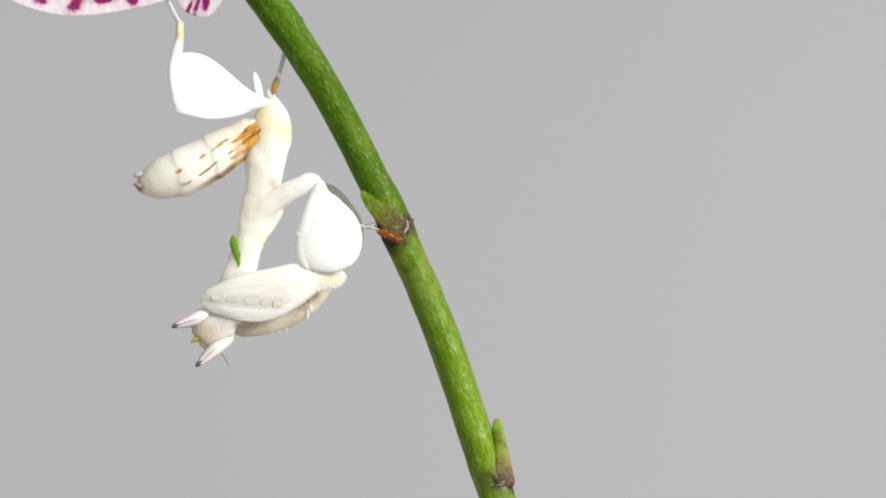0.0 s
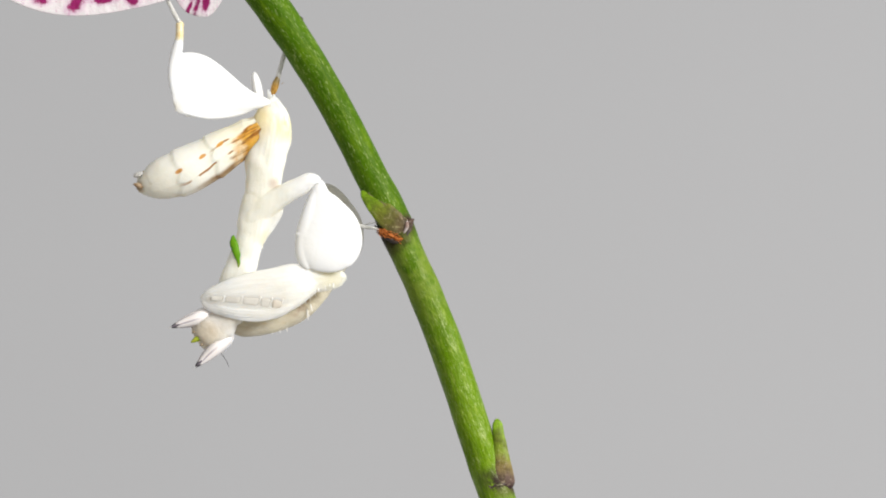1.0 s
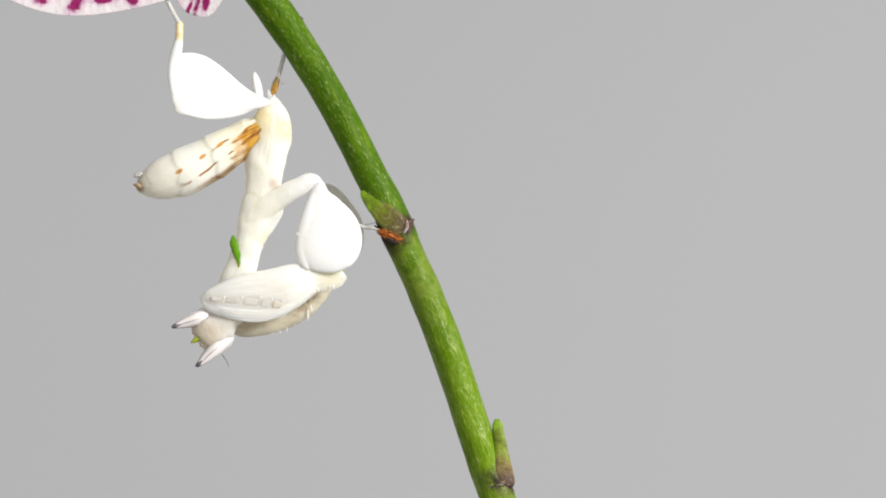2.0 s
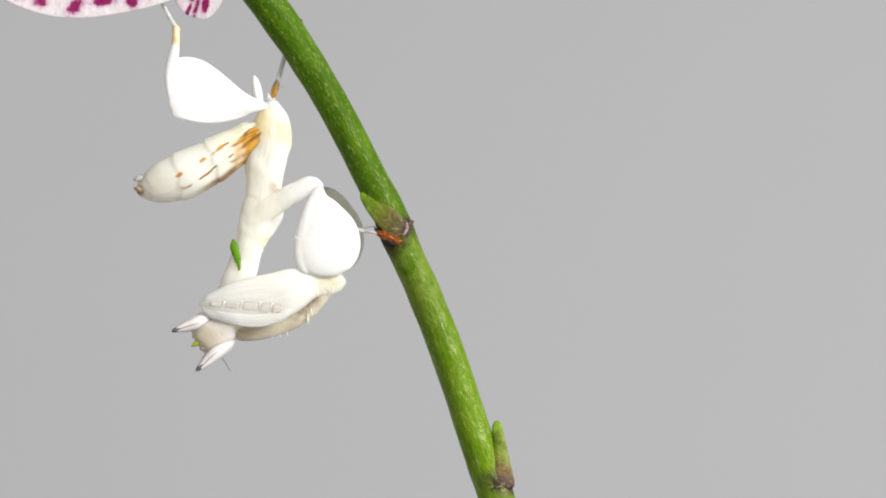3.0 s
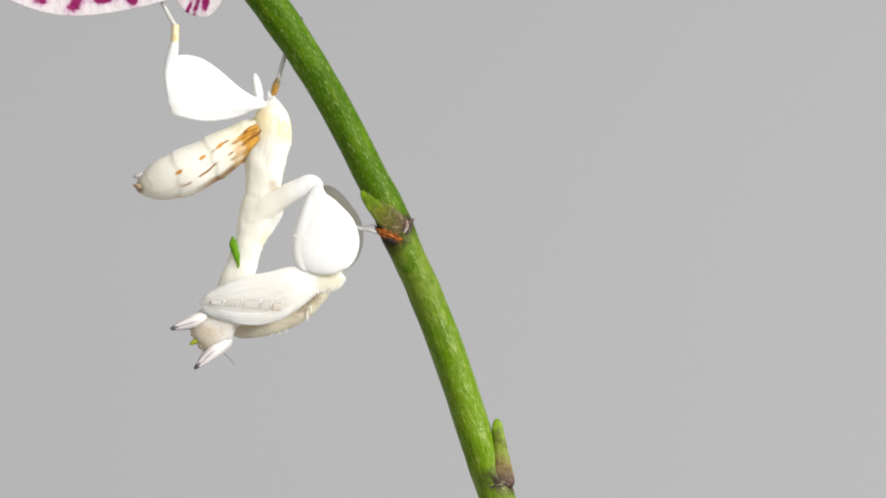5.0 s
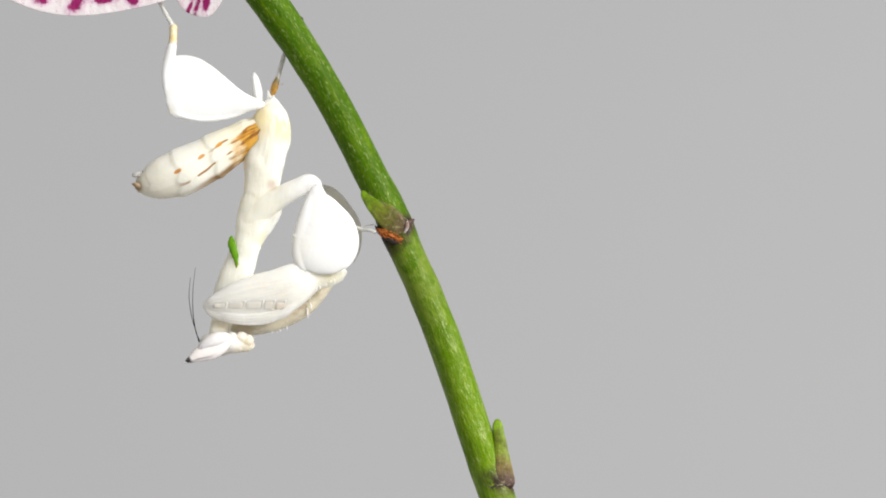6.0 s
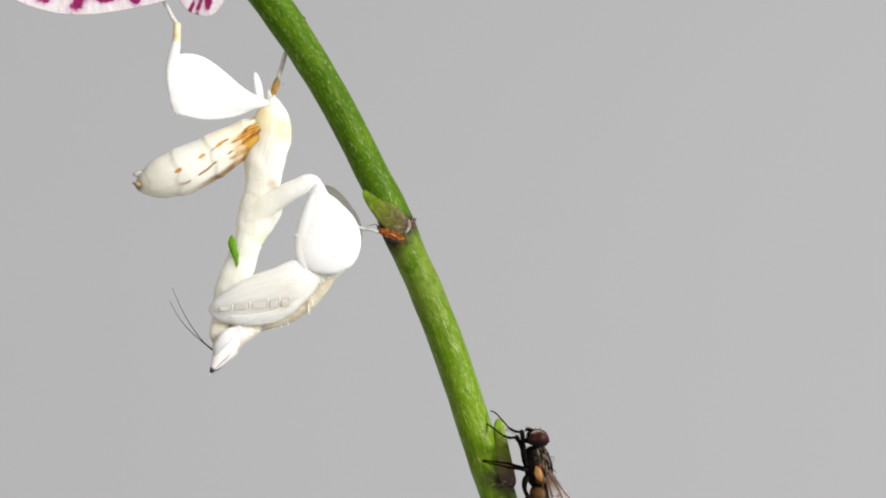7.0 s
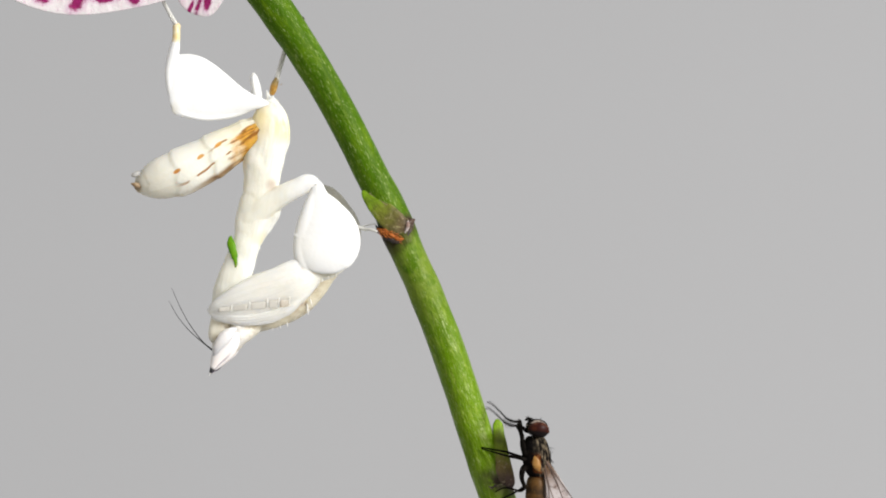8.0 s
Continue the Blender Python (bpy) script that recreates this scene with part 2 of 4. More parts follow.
def build_stem():
    pivot = at(1200, 4441)
    stem = thing("orchid_plant", pivot, "orchid with an arching green flecked stem and white flower spotted magenta", "orchid")
    paint = stem_paint()
    dark = paint.noise(900, detail=5, rough=0.65, low=0.26, high=0.50)
    # dark node marks; those left below the upper bract also paint in its shade
    for (u, v, d, inner, outer), colour, amount in (
            ((684, 432, -14, 0.0008, 0.0019), (0.016, 0.009, 0.005), 1.0), ((671, 408, -8, 0.0003, 0.0011), (0.014, 0.008, 0.005), 1.0),
            ((712, 420, -27, 0.0003, 0.0014), (0.040, 0.024, 0.012), 0.85), ((678, 424, -22, 0.0004, 0.0013), (0.014, 0.009, 0.005), 1.0),
            ((890, 856, -24, 0.0006, 0.0018), (0.085, 0.060, 0.035), 0.6), ((866, 842, -30, 0.0002, 0.0014), (0.040, 0.035, 0.016), 0.8), ((878, 852, -30, 0.0002, 0.0010), (0.030, 0.016, 0.018), 0.9),
            ((698, 434, -26, 0.0002, 0.0013), (0.022, 0.014, 0.007), 0.75), ((726, 394, -20, 0.0003, 0.0013), (0.035, 0.018, 0.014), 1.0), ((908, 858, -6, 0.0003, 0.0012), (0.045, 0.02, 0.025), 0.9)):
        paint.mix(paint.math("MULTIPLY", paint.math("MULTIPLY", paint.near(local(pivot, u, v, d), inner, outer), amount), dark), colour)
    paint.mix(paint.math("MULTIPLY", paint.math("MULTIPLY", paint.near(local(pivot, 742, 490, -20), 0.0012, 0.0052), 0.6), paint.noise(700, detail=5, rough=0.7, low=0.36, high=0.60)), (0.20, 0.27, 0.035))
    paint.bump(paint.noise(1.0, "UV", (26, 330, 1), 4, 0.6, 0.3, 0.7), 0.4, 0.00008)
    part("stem", loft(STEM_LINE, 32, 12, rough=1.2, grain=2.2), paint.m, stem)

    # nodes: thin raised rings
    ring_paint = Paint("node_ring").base((0.040, 0.024, 0.018)).put("Roughness", 0.6)
    ring_paint.mix(ring_paint.noise(1300, low=0.50, high=0.60), (0.10, 0.10, 0.03))
    ring_paint.mix(ring_paint.noise(2600, low=0.60, high=0.70), (0.30, 0.24, 0.16))
    for (u, v, du, dv, r) in ((875, 857, 31, -3, 30.7),):
        bm = bmesh.new()
        verts = []
        across = Vector((du, 0, -dv)).normalized()
        along = Vector((0, 1, 0)).cross(across)
        for k in range(40):
            w = 2 * math.pi * k / 40
            radial = across * math.cos(w) + Vector((0, 1, 0)) * math.sin(w)
            ring = []
            for j in range(8):
                q = 2 * math.pi * j / 8
                wob = 1 + 1.1 * noise.noise(Vector((k * 0.7, v, j * 0.4)))
                ring.append(bm.verts.new(at(u, v) + radial * (r + 2.4 * wob * math.cos(q)) * U + along * (3.6 * wob * math.sin(q) + 6 * noise.noise(Vector((k * 0.3, v, 9)))) * U))
            verts.append(ring)
        for k in range(40):
            for j in range(8):
                f = bm.faces.new((verts[k][j], verts[(k + 1) % 40][j], verts[(k + 1) % 40][(j + 1) % 8], verts[k][(j + 1) % 8]))
                f.smooth = True
        bmesh.ops.recalc_face_normals(bm, faces=bm.faces[:])
        part("node_ring", bm, ring_paint.m, stem, "brown ring at the node")

    # bracts at the nodes
    def bract(stations, steps, speck, label):
        """steps: (from, to, colour) along the blade, root first; speck: colour of its fine streaks."""
        p = Paint("bract_" + label.split()[0]).base(steps[0][2]).put("Roughness", 0.5).put("Specular IOR Level", 0.25).flesh(0.15, 0.0004)
        wander = p.math("MULTIPLY", p.math("SUBTRACT", p.noise(420, low=0.2, high=0.8), 0.5), 0.22)
        along = p.math("ADD", p.uv(1), wander)
        for low, high, colour in steps[1:]:
            p.mix(p.ramp(along, low, high), colour)
        p.mix(p.math("MULTIPLY", p.noise(900, detail=5, rough=0.65, low=0.40, high=0.66), 0.55), (0.055, 0.045, 0.014))
        p.mix(p.math("MULTIPLY", p.math("MULTIPLY", p.noise(2300, detail=3, low=0.56, high=0.66), p.ramp(p.uv(1), 0.75, 0.45)), 0.5), speck)
        p.bump(p.noise(1.0, "UV", (34, 5, 1), 3, 0.6, 0.3, 0.7), 0.2, 0.00006)
        p.bump(p.noise(1300, detail=4), 0.5, 0.00010)
        part("bract", loft(stations, 28, 7, square=0.85, rough=1.4, grain=0.9), p.m, stem, label)

    bract([(727, 401, -17, 6, 4), (717, 404, -25, 14, 4.5), (702, 398, -29, 20.5, 4.5), (684, 382, -30, 20.5, 4), (668, 366, -26, 17, 4),
           (655, 352, -21, 13, 4), (647, 345, -19, 9.5, 3.5), (642, 340, -18, 5, 2.5), (640, 338, -17, 1.5, 1)],
          [(0, 0, (0.045, 0.026, 0.020)), (0.06, 0.26, (0.14, 0.10, 0.042)), (0.24, 0.48, (0.155, 0.16, 0.020)), (0.40, 0.74, (0.20, 0.35, 0.008))],
          (0.38, 0.34, 0.16), "triangular bract, brown with a bright green tip")
    bract([(891, 871, -10, 9, 5), (889, 857, -15, 21, 10), (888, 838, -19, 20.5, 10), (887, 811, -20, 15, 8), (884, 780, -15, 11.5, 6),
           (881, 758, -10, 9.5, 5), (880, 748, -8, 8, 4), (879, 741, -8, 3, 2)],
          [(0, 0, (0.050, 0.026, 0.026)), (0.05, 0.20, (0.15, 0.098, 0.078)), (0.20, 0.38, (0.22, 0.165, 0.050)), (0.38, 0.60, (0.20, 0.27, 0.018)), (0.65, 0.95, (0.22, 0.38, 0.012))],
          (0.42, 0.34, 0.22), "narrow bract, purplish brown with a green tip")
    # the bract's thickened rim, and the dark seam where it grips the stem
    rim_paint = Paint("bract_rim").base((0.24, 0.22, 0.075)).put("Roughness", 0.5)
    rim_paint.mix(rim_paint.noise(900, low=0.4, high=0.6), (0.16, 0.12, 0.05))
    part("bract_rim", loft([(652, 343, -23, 0.6, 0.6), (668, 353, -27, 0.9, 0.9), (690, 368, -31, 1.1, 1.0), (708, 381, -30, 1.1, 1.0), (720, 389, -26, 0.9, 0.9), (725, 392, -22, 0.5, 0.5)], 10, 6, rough=0.5, grain=0.4),
         rim_paint.m, stem, "pale thin rim of the bract")
    seam_paint = Paint("node_seam").base((0.022, 0.012, 0.009)).put("Roughness", 0.6)
    seam_paint.mix(seam_paint.noise(1800, low=0.5, high=0.65), (0.07, 0.045, 0.03))
    part("seam", loft([(664, 398, -10, 1, 1), (672, 410, -20, 3.5, 3), (684, 420, -27, 4.5, 3), (700, 427, -29, 4, 3), (713, 424, -28, 4, 3), (722, 412, -24, 3.2, 3), (728, 400, -15, 2.6, 3), (731, 393, -6, 1.5, 2)],
                      12, 6, rough=2.2, grain=0.4), seam_paint.m, stem, "dark scarred seam round the node")
    # small pale scale; its light colour stands in for a highlight on the node
    pale = Paint("pale_glint_scale").base((0.62, 0.56, 0.54)).put("Roughness", 0.3)
    pale.mix(pale.noise(1500), (0.26, 0.17, 0.14))
    part("scale", loft([(721, 391, -28, 1, 1), (721, 398, -31, 3.6, 2.2), (719, 406, -30.5, 3, 2.2), (715, 413, -29, 1, 1)], 12, 4, rough=0.8, grain=0.4), pale.m, stem, "pale scale at the node that stands in for a shiny highlight")

    # torn orange fibres under the upper bract
    fibre = Paint("orange_fibre").base((0.42, 0.115, 0.010)).put("Roughness", 0.7)
    fibre.mix(fibre.noise(2500, low=0.45, high=0.7), (0.30, 0.09, 0.015))
    bm = bmesh.new()
    rnd = random.Random(4)
    loft([(667, 407, -20, 2, 2), (678, 411, -28, 2.5, 2.5), (692, 417, -31, 3.5, 3), (703, 422, -30, 3, 2.5), (712, 424, -30, 1.5, 2)], 12, 6, rough=2.5, grain=0.3, bm=bm)
    for k in range(64):
        u0, v0 = 666 + 36 * k / 63, 407 + 12 * k / 63 + rnd.uniform(-4, 5)
        w, n = rnd.uniform(-0.1, 0.95), rnd.uniform(6, 15)
        r = rnd.uniform(0.35, 0.75)
        loft([(u0, v0, -24, 0.8, 0.8), (u0 + 0.5 * n * math.cos(w), v0 + 0.5 * n * math.sin(w), -32 - rnd.uniform(0, 3), r, r * 0.7),
              (u0 + n * math.cos(w), v0 + n * math.sin(w), -29, 0.5, 0.5)], 6, 3, bm=bm, rough=1.0, grain=0.3)
    part("torn_fibres", bm, fibre.m, stem, "frayed orange fibres at the node")
    nub = Paint("dark_nub").base((0.05, 0.025, 0.018)).put("Roughness", 0.5)
    nub.mix(nub.noise(1800), (0.09, 0.05, 0.03))
    part("nub", loft([(718, 397, -26, 2, 2), (723, 395, -24, 4.5, 5), (728, 391, -14, 4.5, 5), (731, 389, -6, 2, 3)], 12, 5, rough=1.2, grain=0.4), nub.m, stem, "dark nub at the node")
    # tiny bud scar on the upper edge
    scar = Paint("scar").base((0.05, 0.05, 0.02)).put("Roughness", 0.7)
    part("scar", loft([(529, 30, 0, 1, 1), (533, 33, 0, 3, 3), (536, 38, 0, 1, 1)], 8, 3), scar.m, stem)
    return stem


# ---------------------------------------------------------------- the flower
def build_flower(plant):
    green = Paint("pedicel_green").base((0.16, 0.24, 0.05)).put("Roughness", 0.5)
    green.mix(green.noise(600), (0.24, 0.26, 0.09))
    flower = part("flower", tube([(326, -150, -46), (332, -154, -36), (340, -152, -22), (344, -147, -8)], 15, 12), green.m, plant, "white and pink flower spotted with magenta", at(330, -150, -40))

    def petal(name, c, rx, ry, turn, cup, seed, spots, label):
        p = Paint(name + "_skin").base((0.88, 0.83, 0.84)).put("Roughness", 0.55).put("Specular IOR Level", 0.25).flesh(0.25, 0.0002, (1.0, 0.8, 0.9))
        p.mix(p.math("MULTIPLY", p.noise(260, low=0.46, high=0.66), 0.5), (0.80, 0.58, 0.70))
        p.mix(p.math("MULTIPLY", p.noise(1400, detail=5, low=0.5, high=0.7), 0.5), (0.84, 0.70, 0.72))
        p.mix(p.math("MULTIPLY", p.noise(3200, detail=3, low=0.62, high=0.70), 0.5), (0.60, 0.30, 0.48))
        wob = p.math("MULTIPLY", p.math("SUBTRACT", p.noise(1100, detail=5, rough=0.75, low=0.2, high=0.8), 0.5), 3.2)
        cores = []
        for (x, y, sx, sy, slant) in spots:
            a = p.math("SUBTRACT", p.uv(0), x)
            b = p.math("SUBTRACT", p.uv(1), y)
            a = p.math("ADD", a, p.math("MULTIPLY", b, slant))
            r = p.math("ADD", p.math("POWER", p.math("DIVIDE", a, sx), 2.0), p.math("POWER", p.math("DIVIDE", b, sy), 2.0))
            p.mix(p.math("MULTIPLY", p.ramp(p.math("ADD", r, wob), 6.0, 0.8), 0.5), (0.62, 0.27, 0.50))
            cores.append(p.math("MULTIPLY", p.ramp(p.math("ADD", r, wob), 2.6, 0.9), 0.97))
        p.bump(p.noise(500), 0.3, 0.0003)
        p.bump(p.noise(1.0, "UV", (12, 4, 1), 3, 0.6, 0.3, 0.7), 0.12, 0.0003)
        p.mix(p.math("MULTIPLY", p.noise(1.0, "UV", (8, 5, 1), 5, 0.7, 0.48, 0.7), 0.4), (0.80, 0.62, 0.72))
        for core in cores:
            p.mix(core, (0.33, 0.0, 0.125))
        p.thin(0.30)
        bm = bmesh.new()
        uv = bm.loops.layers.uv.verify()
        cs, sn = math.cos(radians(turn)), math.sin(radians(turn))
        sheets = []
        nr, na = 14, 64
        for face in (-1, 1):
            rings = []
            for i in range(nr + 1):
                r = math.sin(0.5 * math.pi * i / nr)
                ring = []
                for k in range(na):
                    w = 2 * math.pi * k / na
                    wave = 1 + 0.02 * math.sin(3 * w + seed) + 0.012 * math.sin(7 * w + seed)
                    x, y = rx * r * math.cos(w) * wave, ry * r * math.sin(w) * wave
                    d = c[2] + cup * r * r + 4 * math.sin(2 * w + seed) * r * r + face * 1.3 * math.sqrt(max(0.0, 1 - r ** 30))
                    ring.append((bm.verts.new(at(c[0] + x * cs - y * sn, c[1] + x * sn + y * cs, d)), (r * math.cos(w), r * math.sin(w))))
                rings.append(ring)
            sheets.append(rings)
        for s, rings in enumerate(sheets):
            for i in range(1, nr):
                for k in range(na):
                    j = (k + 1) % na
                    q = [rings[i][k], rings[i][j], rings[i + 1][j], rings[i + 1][k]]
                    if s == 0:
                        q.reverse()
                    f = bm.faces.new([x[0] for x in q])
                    f.smooth = True
                    for l, x in zip(f.loops, q):
                        l[uv].uv = x[1]
            f = bm.faces.new([x[0] for x in (rings[1] if s == 1 else rings[1][::-1])])
            for l in f.loops:
                l[uv].uv = (0, 0)
        bmesh.ops.delete(bm, geom=[x for x in bm.verts if not x.link_faces], context="VERTS")
        bmesh.ops.remove_doubles(bm, verts=bm.verts[:], dist=0.01 * U)
        bmesh.ops.recalc_face_normals(bm, faces=bm.faces[:])
        part(name, bm, p.m, flower, label)

    petal("petal", (162.5, -120, -44), 247, 153, 2, -22, 2.0, [(-0.30, 0.83, 0.035, 0.04, 0), (-0.06, 0.865, 0.036, 0.07, 0.2), (0.14, 0.82, 0.06, 0.035, 0), (0.35, 0.80, 0.035, 0.06, 0),
                                                            (-0.45, 0.72, 0.04, 0.06, 0), (0.0, 0.66, 0.05, 0.06, 0), (0.28, 0.62, 0.05, 0.07, 0), (-0.2, 0.6, 0.05, 0.05, 0)], "broad white petal with magenta spots along its rim")
    petal("lip_lobe", (356, -55, -46), 53, 90, 0, 7, 5.3, [(-0.34, 0.84, 0.05, 0.10, 0.7), (-0.06, 0.78, 0.06, 0.14, 0.5), (0.22, 0.70, 0.08, 0.12, 0.4), (-0.2, 0.5, 0.1, 0.1, 0)], "small pink lobe with magenta streaks")
    return flower


# ---------------------------------------------------------------- the mantis
HIP = at(472, 188)
NECK = at(392, 588)
ELBOW = at(585, 490, -10)
FAR_ELBOW = at(580, 505, 45)
HIND_ROOT = at(468, 181, -6)
MIDDLE_ROOT = at(564, 328, -20)


def build_mantis():
    mantis = thing("orchid_mantis", HIP, "white orchid mantis nymph with petal-shaped legs clinging under the stem", "mantis")
    white = white_paint("white_cuticle", veins=0.25).m
    lobe_white = white_paint("white_lobe", (0.91, 0.91, 0.895), (0.89, 0.89, 0.87), 0.42, mottle=0.0, flesh=0.3, relief=0.25)
    lobe_white.mix(lobe_white.math("MULTIPLY", lobe_white.near(local(HIND_ROOT, 314, 194, -44), 0.0001, 0.0009), 0.45), (0.74, 0.66, 0.46))
    lobe_white = lobe_white.m
    cream = white_paint("cream_cuticle", (0.72, 0.67, 0.54), (0.64, 0.59, 0.44), 0.45, 0.2).m

    # darker tan copy of the white cuticle: the far foreleg's shade put into colour
    shaded_tan_skin = white_paint("shaded_tan_cuticle", (0.64, 0.59, 0.47), (0.52, 0.46, 0.34), 0.42, 0.2, streak=14)
    # brown patch paints the dark shading between the two forelegs
    shaded_tan_skin.mix(shaded_tan_skin.math("MULTIPLY", shaded_tan_skin.math("MULTIPLY", shaded_tan_skin.near(local(FAR_ELBOW, 532, 538, 34), 0.0004, 0.0018), shaded_tan_skin.noise(1000, detail=4, low=0.42, high=0.60)), 0.8), (0.40, 0.28, 0.18))
    shaded_tan_skin = shaded_tan_skin.m
    clear = Paint("clear_cuticle").base((0.84, 0.83, 0.79)).put("Roughness", 0.25)
    clear.put("Transmission Weight", 0.35).put("IOR", 1.3)
    clear.mix(clear.noise(2000), (0.72, 0.71, 0.66))
    clear = clear.m
    amber = Paint("amber_cuticle").base((0.36, 0.18, 0.022)).put("Roughness", 0.35).flesh(0.25, 0.0003)
    amber.mix(amber.noise(2400), (0.46, 0.28, 0.07))
    amber.mix(amber.ramp(amber.uv(1), 0.40, 0.80), (0.24, 0.17, 0.06))
    amber = amber.m
    pale_amber = Paint("pale_amber_cuticle").base((0.74, 0.58, 0.28)).put("Roughness", 0.4).flesh(0.25, 0.0003)
    pale_amber.mix(pale_amber.noise(2000), (0.82, 0.72, 0.48))
    pale_amber.mix(pale_amber.ramp(pale_amber.uv(1), 0.35, 0.05), (0.86, 0.84, 0.78))
    pale_amber = pale_amber.m

    # --- thorax with a yellow tint on its upper end
    p = white_paint("thorax_cuticle", (0.895, 0.875, 0.785), (0.87, 0.84, 0.715), 0.42, streak=-80, mottle=0.3, relief=0.5)
    p.mix(p.math("MULTIPLY", p.near(local(HIP, 508, 228, -12), 0.0003, 0.0019), 0.8), (0.87, 0.77, 0.38))
    p.mix(p.math("MULTIPLY", p.near(local(HIP, 460, 214, -14), 0.0003, 0.0016, (1, 1, 0.6)), 0.65), (0.84, 0.66, 0.28))
    p.mix(p.math("MULTIPLY", p.near(local(HIP, 486, 326, -16), 0.0001, 0.0008), 0.75), (0.52, 0.42, 0.34))
    bm = loft([(483, 171, 4, 4, 4), (483, 178, 3, 13, 8), (482, 190, 2, 23, 13), (481, 207, 0, 30, 18), (478, 240, 0, 39, 21), (470.5, 272, 0, 37, 21),
               (467, 312, 0, 32.5, 20), (464, 340, 0, 30, 19), (460, 366, 0, 24, 17), (457, 380, 0, 8, 10)], 28, 7, square=0.85, rough=2.4, grain=1.1)
    loft([(488, 180, -4, 4, 3), (499, 202, -6, 11, 8), (505, 232, -6, 11.5, 9), (503, 252, -5, 8.5, 8), (496, 263, -6, 4, 4)], 16, 6, bm=bm)
    loft([(499, 268, -5, 4, 4), (497, 283, -7, 9.5, 8), (490, 304, -9, 9, 8), (483, 328, -11, 5, 5)], 16, 6, bm=bm)
    loft([(474, 188, -4, 3, 3), (463, 206, -6, 9, 8), (457, 236, -7, 12, 9), (450, 285, -7, 12, 9), (447, 335, -7, 8, 7), (440, 370, -8, 3, 3)], 16, 6, bm=bm)
    loft([(481, 186, -8, 3, 3), (483, 220, -15, 9, 6), (480, 270, -16, 10, 6), (470, 330, -14, 7, 5)], 16, 6, bm=bm)
    loft([(470, 335, 2, 10, 10), (464, 352, 0, 31, 19), (452, 386, 0, 30, 18), (444, 420, 0, 25, 16), (433, 452, 0, 26.5, 16), (422, 488, 0, 29, 17), (408, 528, 4, 28, 18),
          (398, 562, 4, 20, 16), (391, 588, 4, 17, 15), (392, 606, 4, 12, 11)], 28, 7, square=0.88, rough=2.2, grain=1.2, bm=bm)
    loft([(499, 358, -4, 3, 4), (492, 373, -4, 10, 7), (478, 397, -4, 11.5, 6), (461, 423, -4, 10, 6), (450, 451, -4, 7, 6), (442, 478, -3, 5, 5), (436, 500, -2, 2, 2)], 16, 6, rough=0.9, grain=0.7, bm=bm)
    rnd = random.Random(21)
    for k in range(13):
        v = 388 + 8 * k + rnd.uniform(-2, 2)
        u = np.interp(v, (380, 397, 423, 451, 478, 500), (489, 488, 470, 457, 449, 441)) + rnd.uniform(-0.5, 1.5)
        r = rnd.uniform(1.6, 2.8)
        loft([(u - 5, v - 2, -5, r * 0.7, r), (u - 1, v, -5, r, r), (u + 2.5, v + 1, -5, r * 0.5, r * 0.5)], 8, 3, bm=bm)
    # the thigh of the near middle leg, grown together with the thorax
    loft([(424, 404, 0, 8, 8), (440, 390, -5, 17, 12), (460, 373, -8, 22, 14), (482, 358.5, -12, 20.5, 14.5), (504, 345, -15.5, 19, 14), (530, 331.5, -19, 17, 14), (549, 323, -20, 16, 13), (561, 326, -20, 12.5, 10),
          (567, 337, -19, 7, 5)], 24, 7, rough=1.0, grain=1.4, bm=bm)
    p.mix(p.math("MULTIPLY", p.near(local(HIP, 560, 322, -28), 0.0010, 0.0034), 0.9), (0.875, 0.865, 0.83))
    p.mix(p.math("MULTIPLY", p.near(local(HIP, 470, 425, -10), 0.0002, 0.0012), 0.5), (0.78, 0.69, 0.40))
    p.mix(p.math("MULTIPLY", p.near(local(HIP, 394, 588, -6), 0.0006, 0.0018), 0.5), (0.70, 0.60, 0.42))
    thorax_skin = p.m
    prothorax = part("thorax", bm, thorax_skin, mantis, "long pale thorax with the near middle thigh, yellowish at its upper end", fuse=1.2, ease=7)
    leaf = Paint("green_mark").base((0.12, 0.28, 0.003)).put("Roughness", 0.55).put("Specular IOR Level", 0.2)
    leaf.mix(leaf.noise(1500), (0.08, 0.24, 0.005))
    leaf.mix(leaf.ramp(leaf.uv(1), 0.70, 1.0), (0.20, 0.26, 0.01))
    part("green_crest", loft([(413, 417, -6, 1, 1), (413, 423, -9, 4.6, 3), (415, 434, -13, 7.2, 3), (420, 448, -15.5, 6, 2.5), (423, 462, -16, 3.6, 2.2), (423, 478, -15, 0.6, 0.8)], 14, 4, square=0.8, rough=1.5, grain=0.35),
         leaf.m, prothorax, "bright green crest")

    # --- abdomen of overlapping plates: each plate swells towards its rear rim, which is scalloped, with keels along the flank
    p = white_paint("abdomen_cuticle", (0.90, 0.885, 0.80), (0.85, 0.83, 0.74), 0.40, mottle=0.15, relief=0.6)
    wander = p.math("MULTIPLY", p.math("SUBTRACT", p.noise(700, low=0.2, high=0.8), 0.5), 0.012)
    keel = p.math("ADD", p.uv(0), wander)
    p.mix(p.math("MULTIPLY", p.ramp(p.uv(1), 0.50, 0.10), 0.55), (0.87, 0.78, 0.52))
    p.mix(p.math("MULTIPLY", p.ramp(p.uv(1), 0.50, 0.95), 0.5), (0.70, 0.665, 0.56))
    wisps = p.noise(1.0, "UV", (24, 4, 1), 3, 0.6, 0.50, 0.62)
    ragged = p.math("ADD", p.uv(1), p.math("MULTIPLY", p.math("SUBTRACT", p.noise(900, low=0.2, high=0.8), 0.5), 0.10))
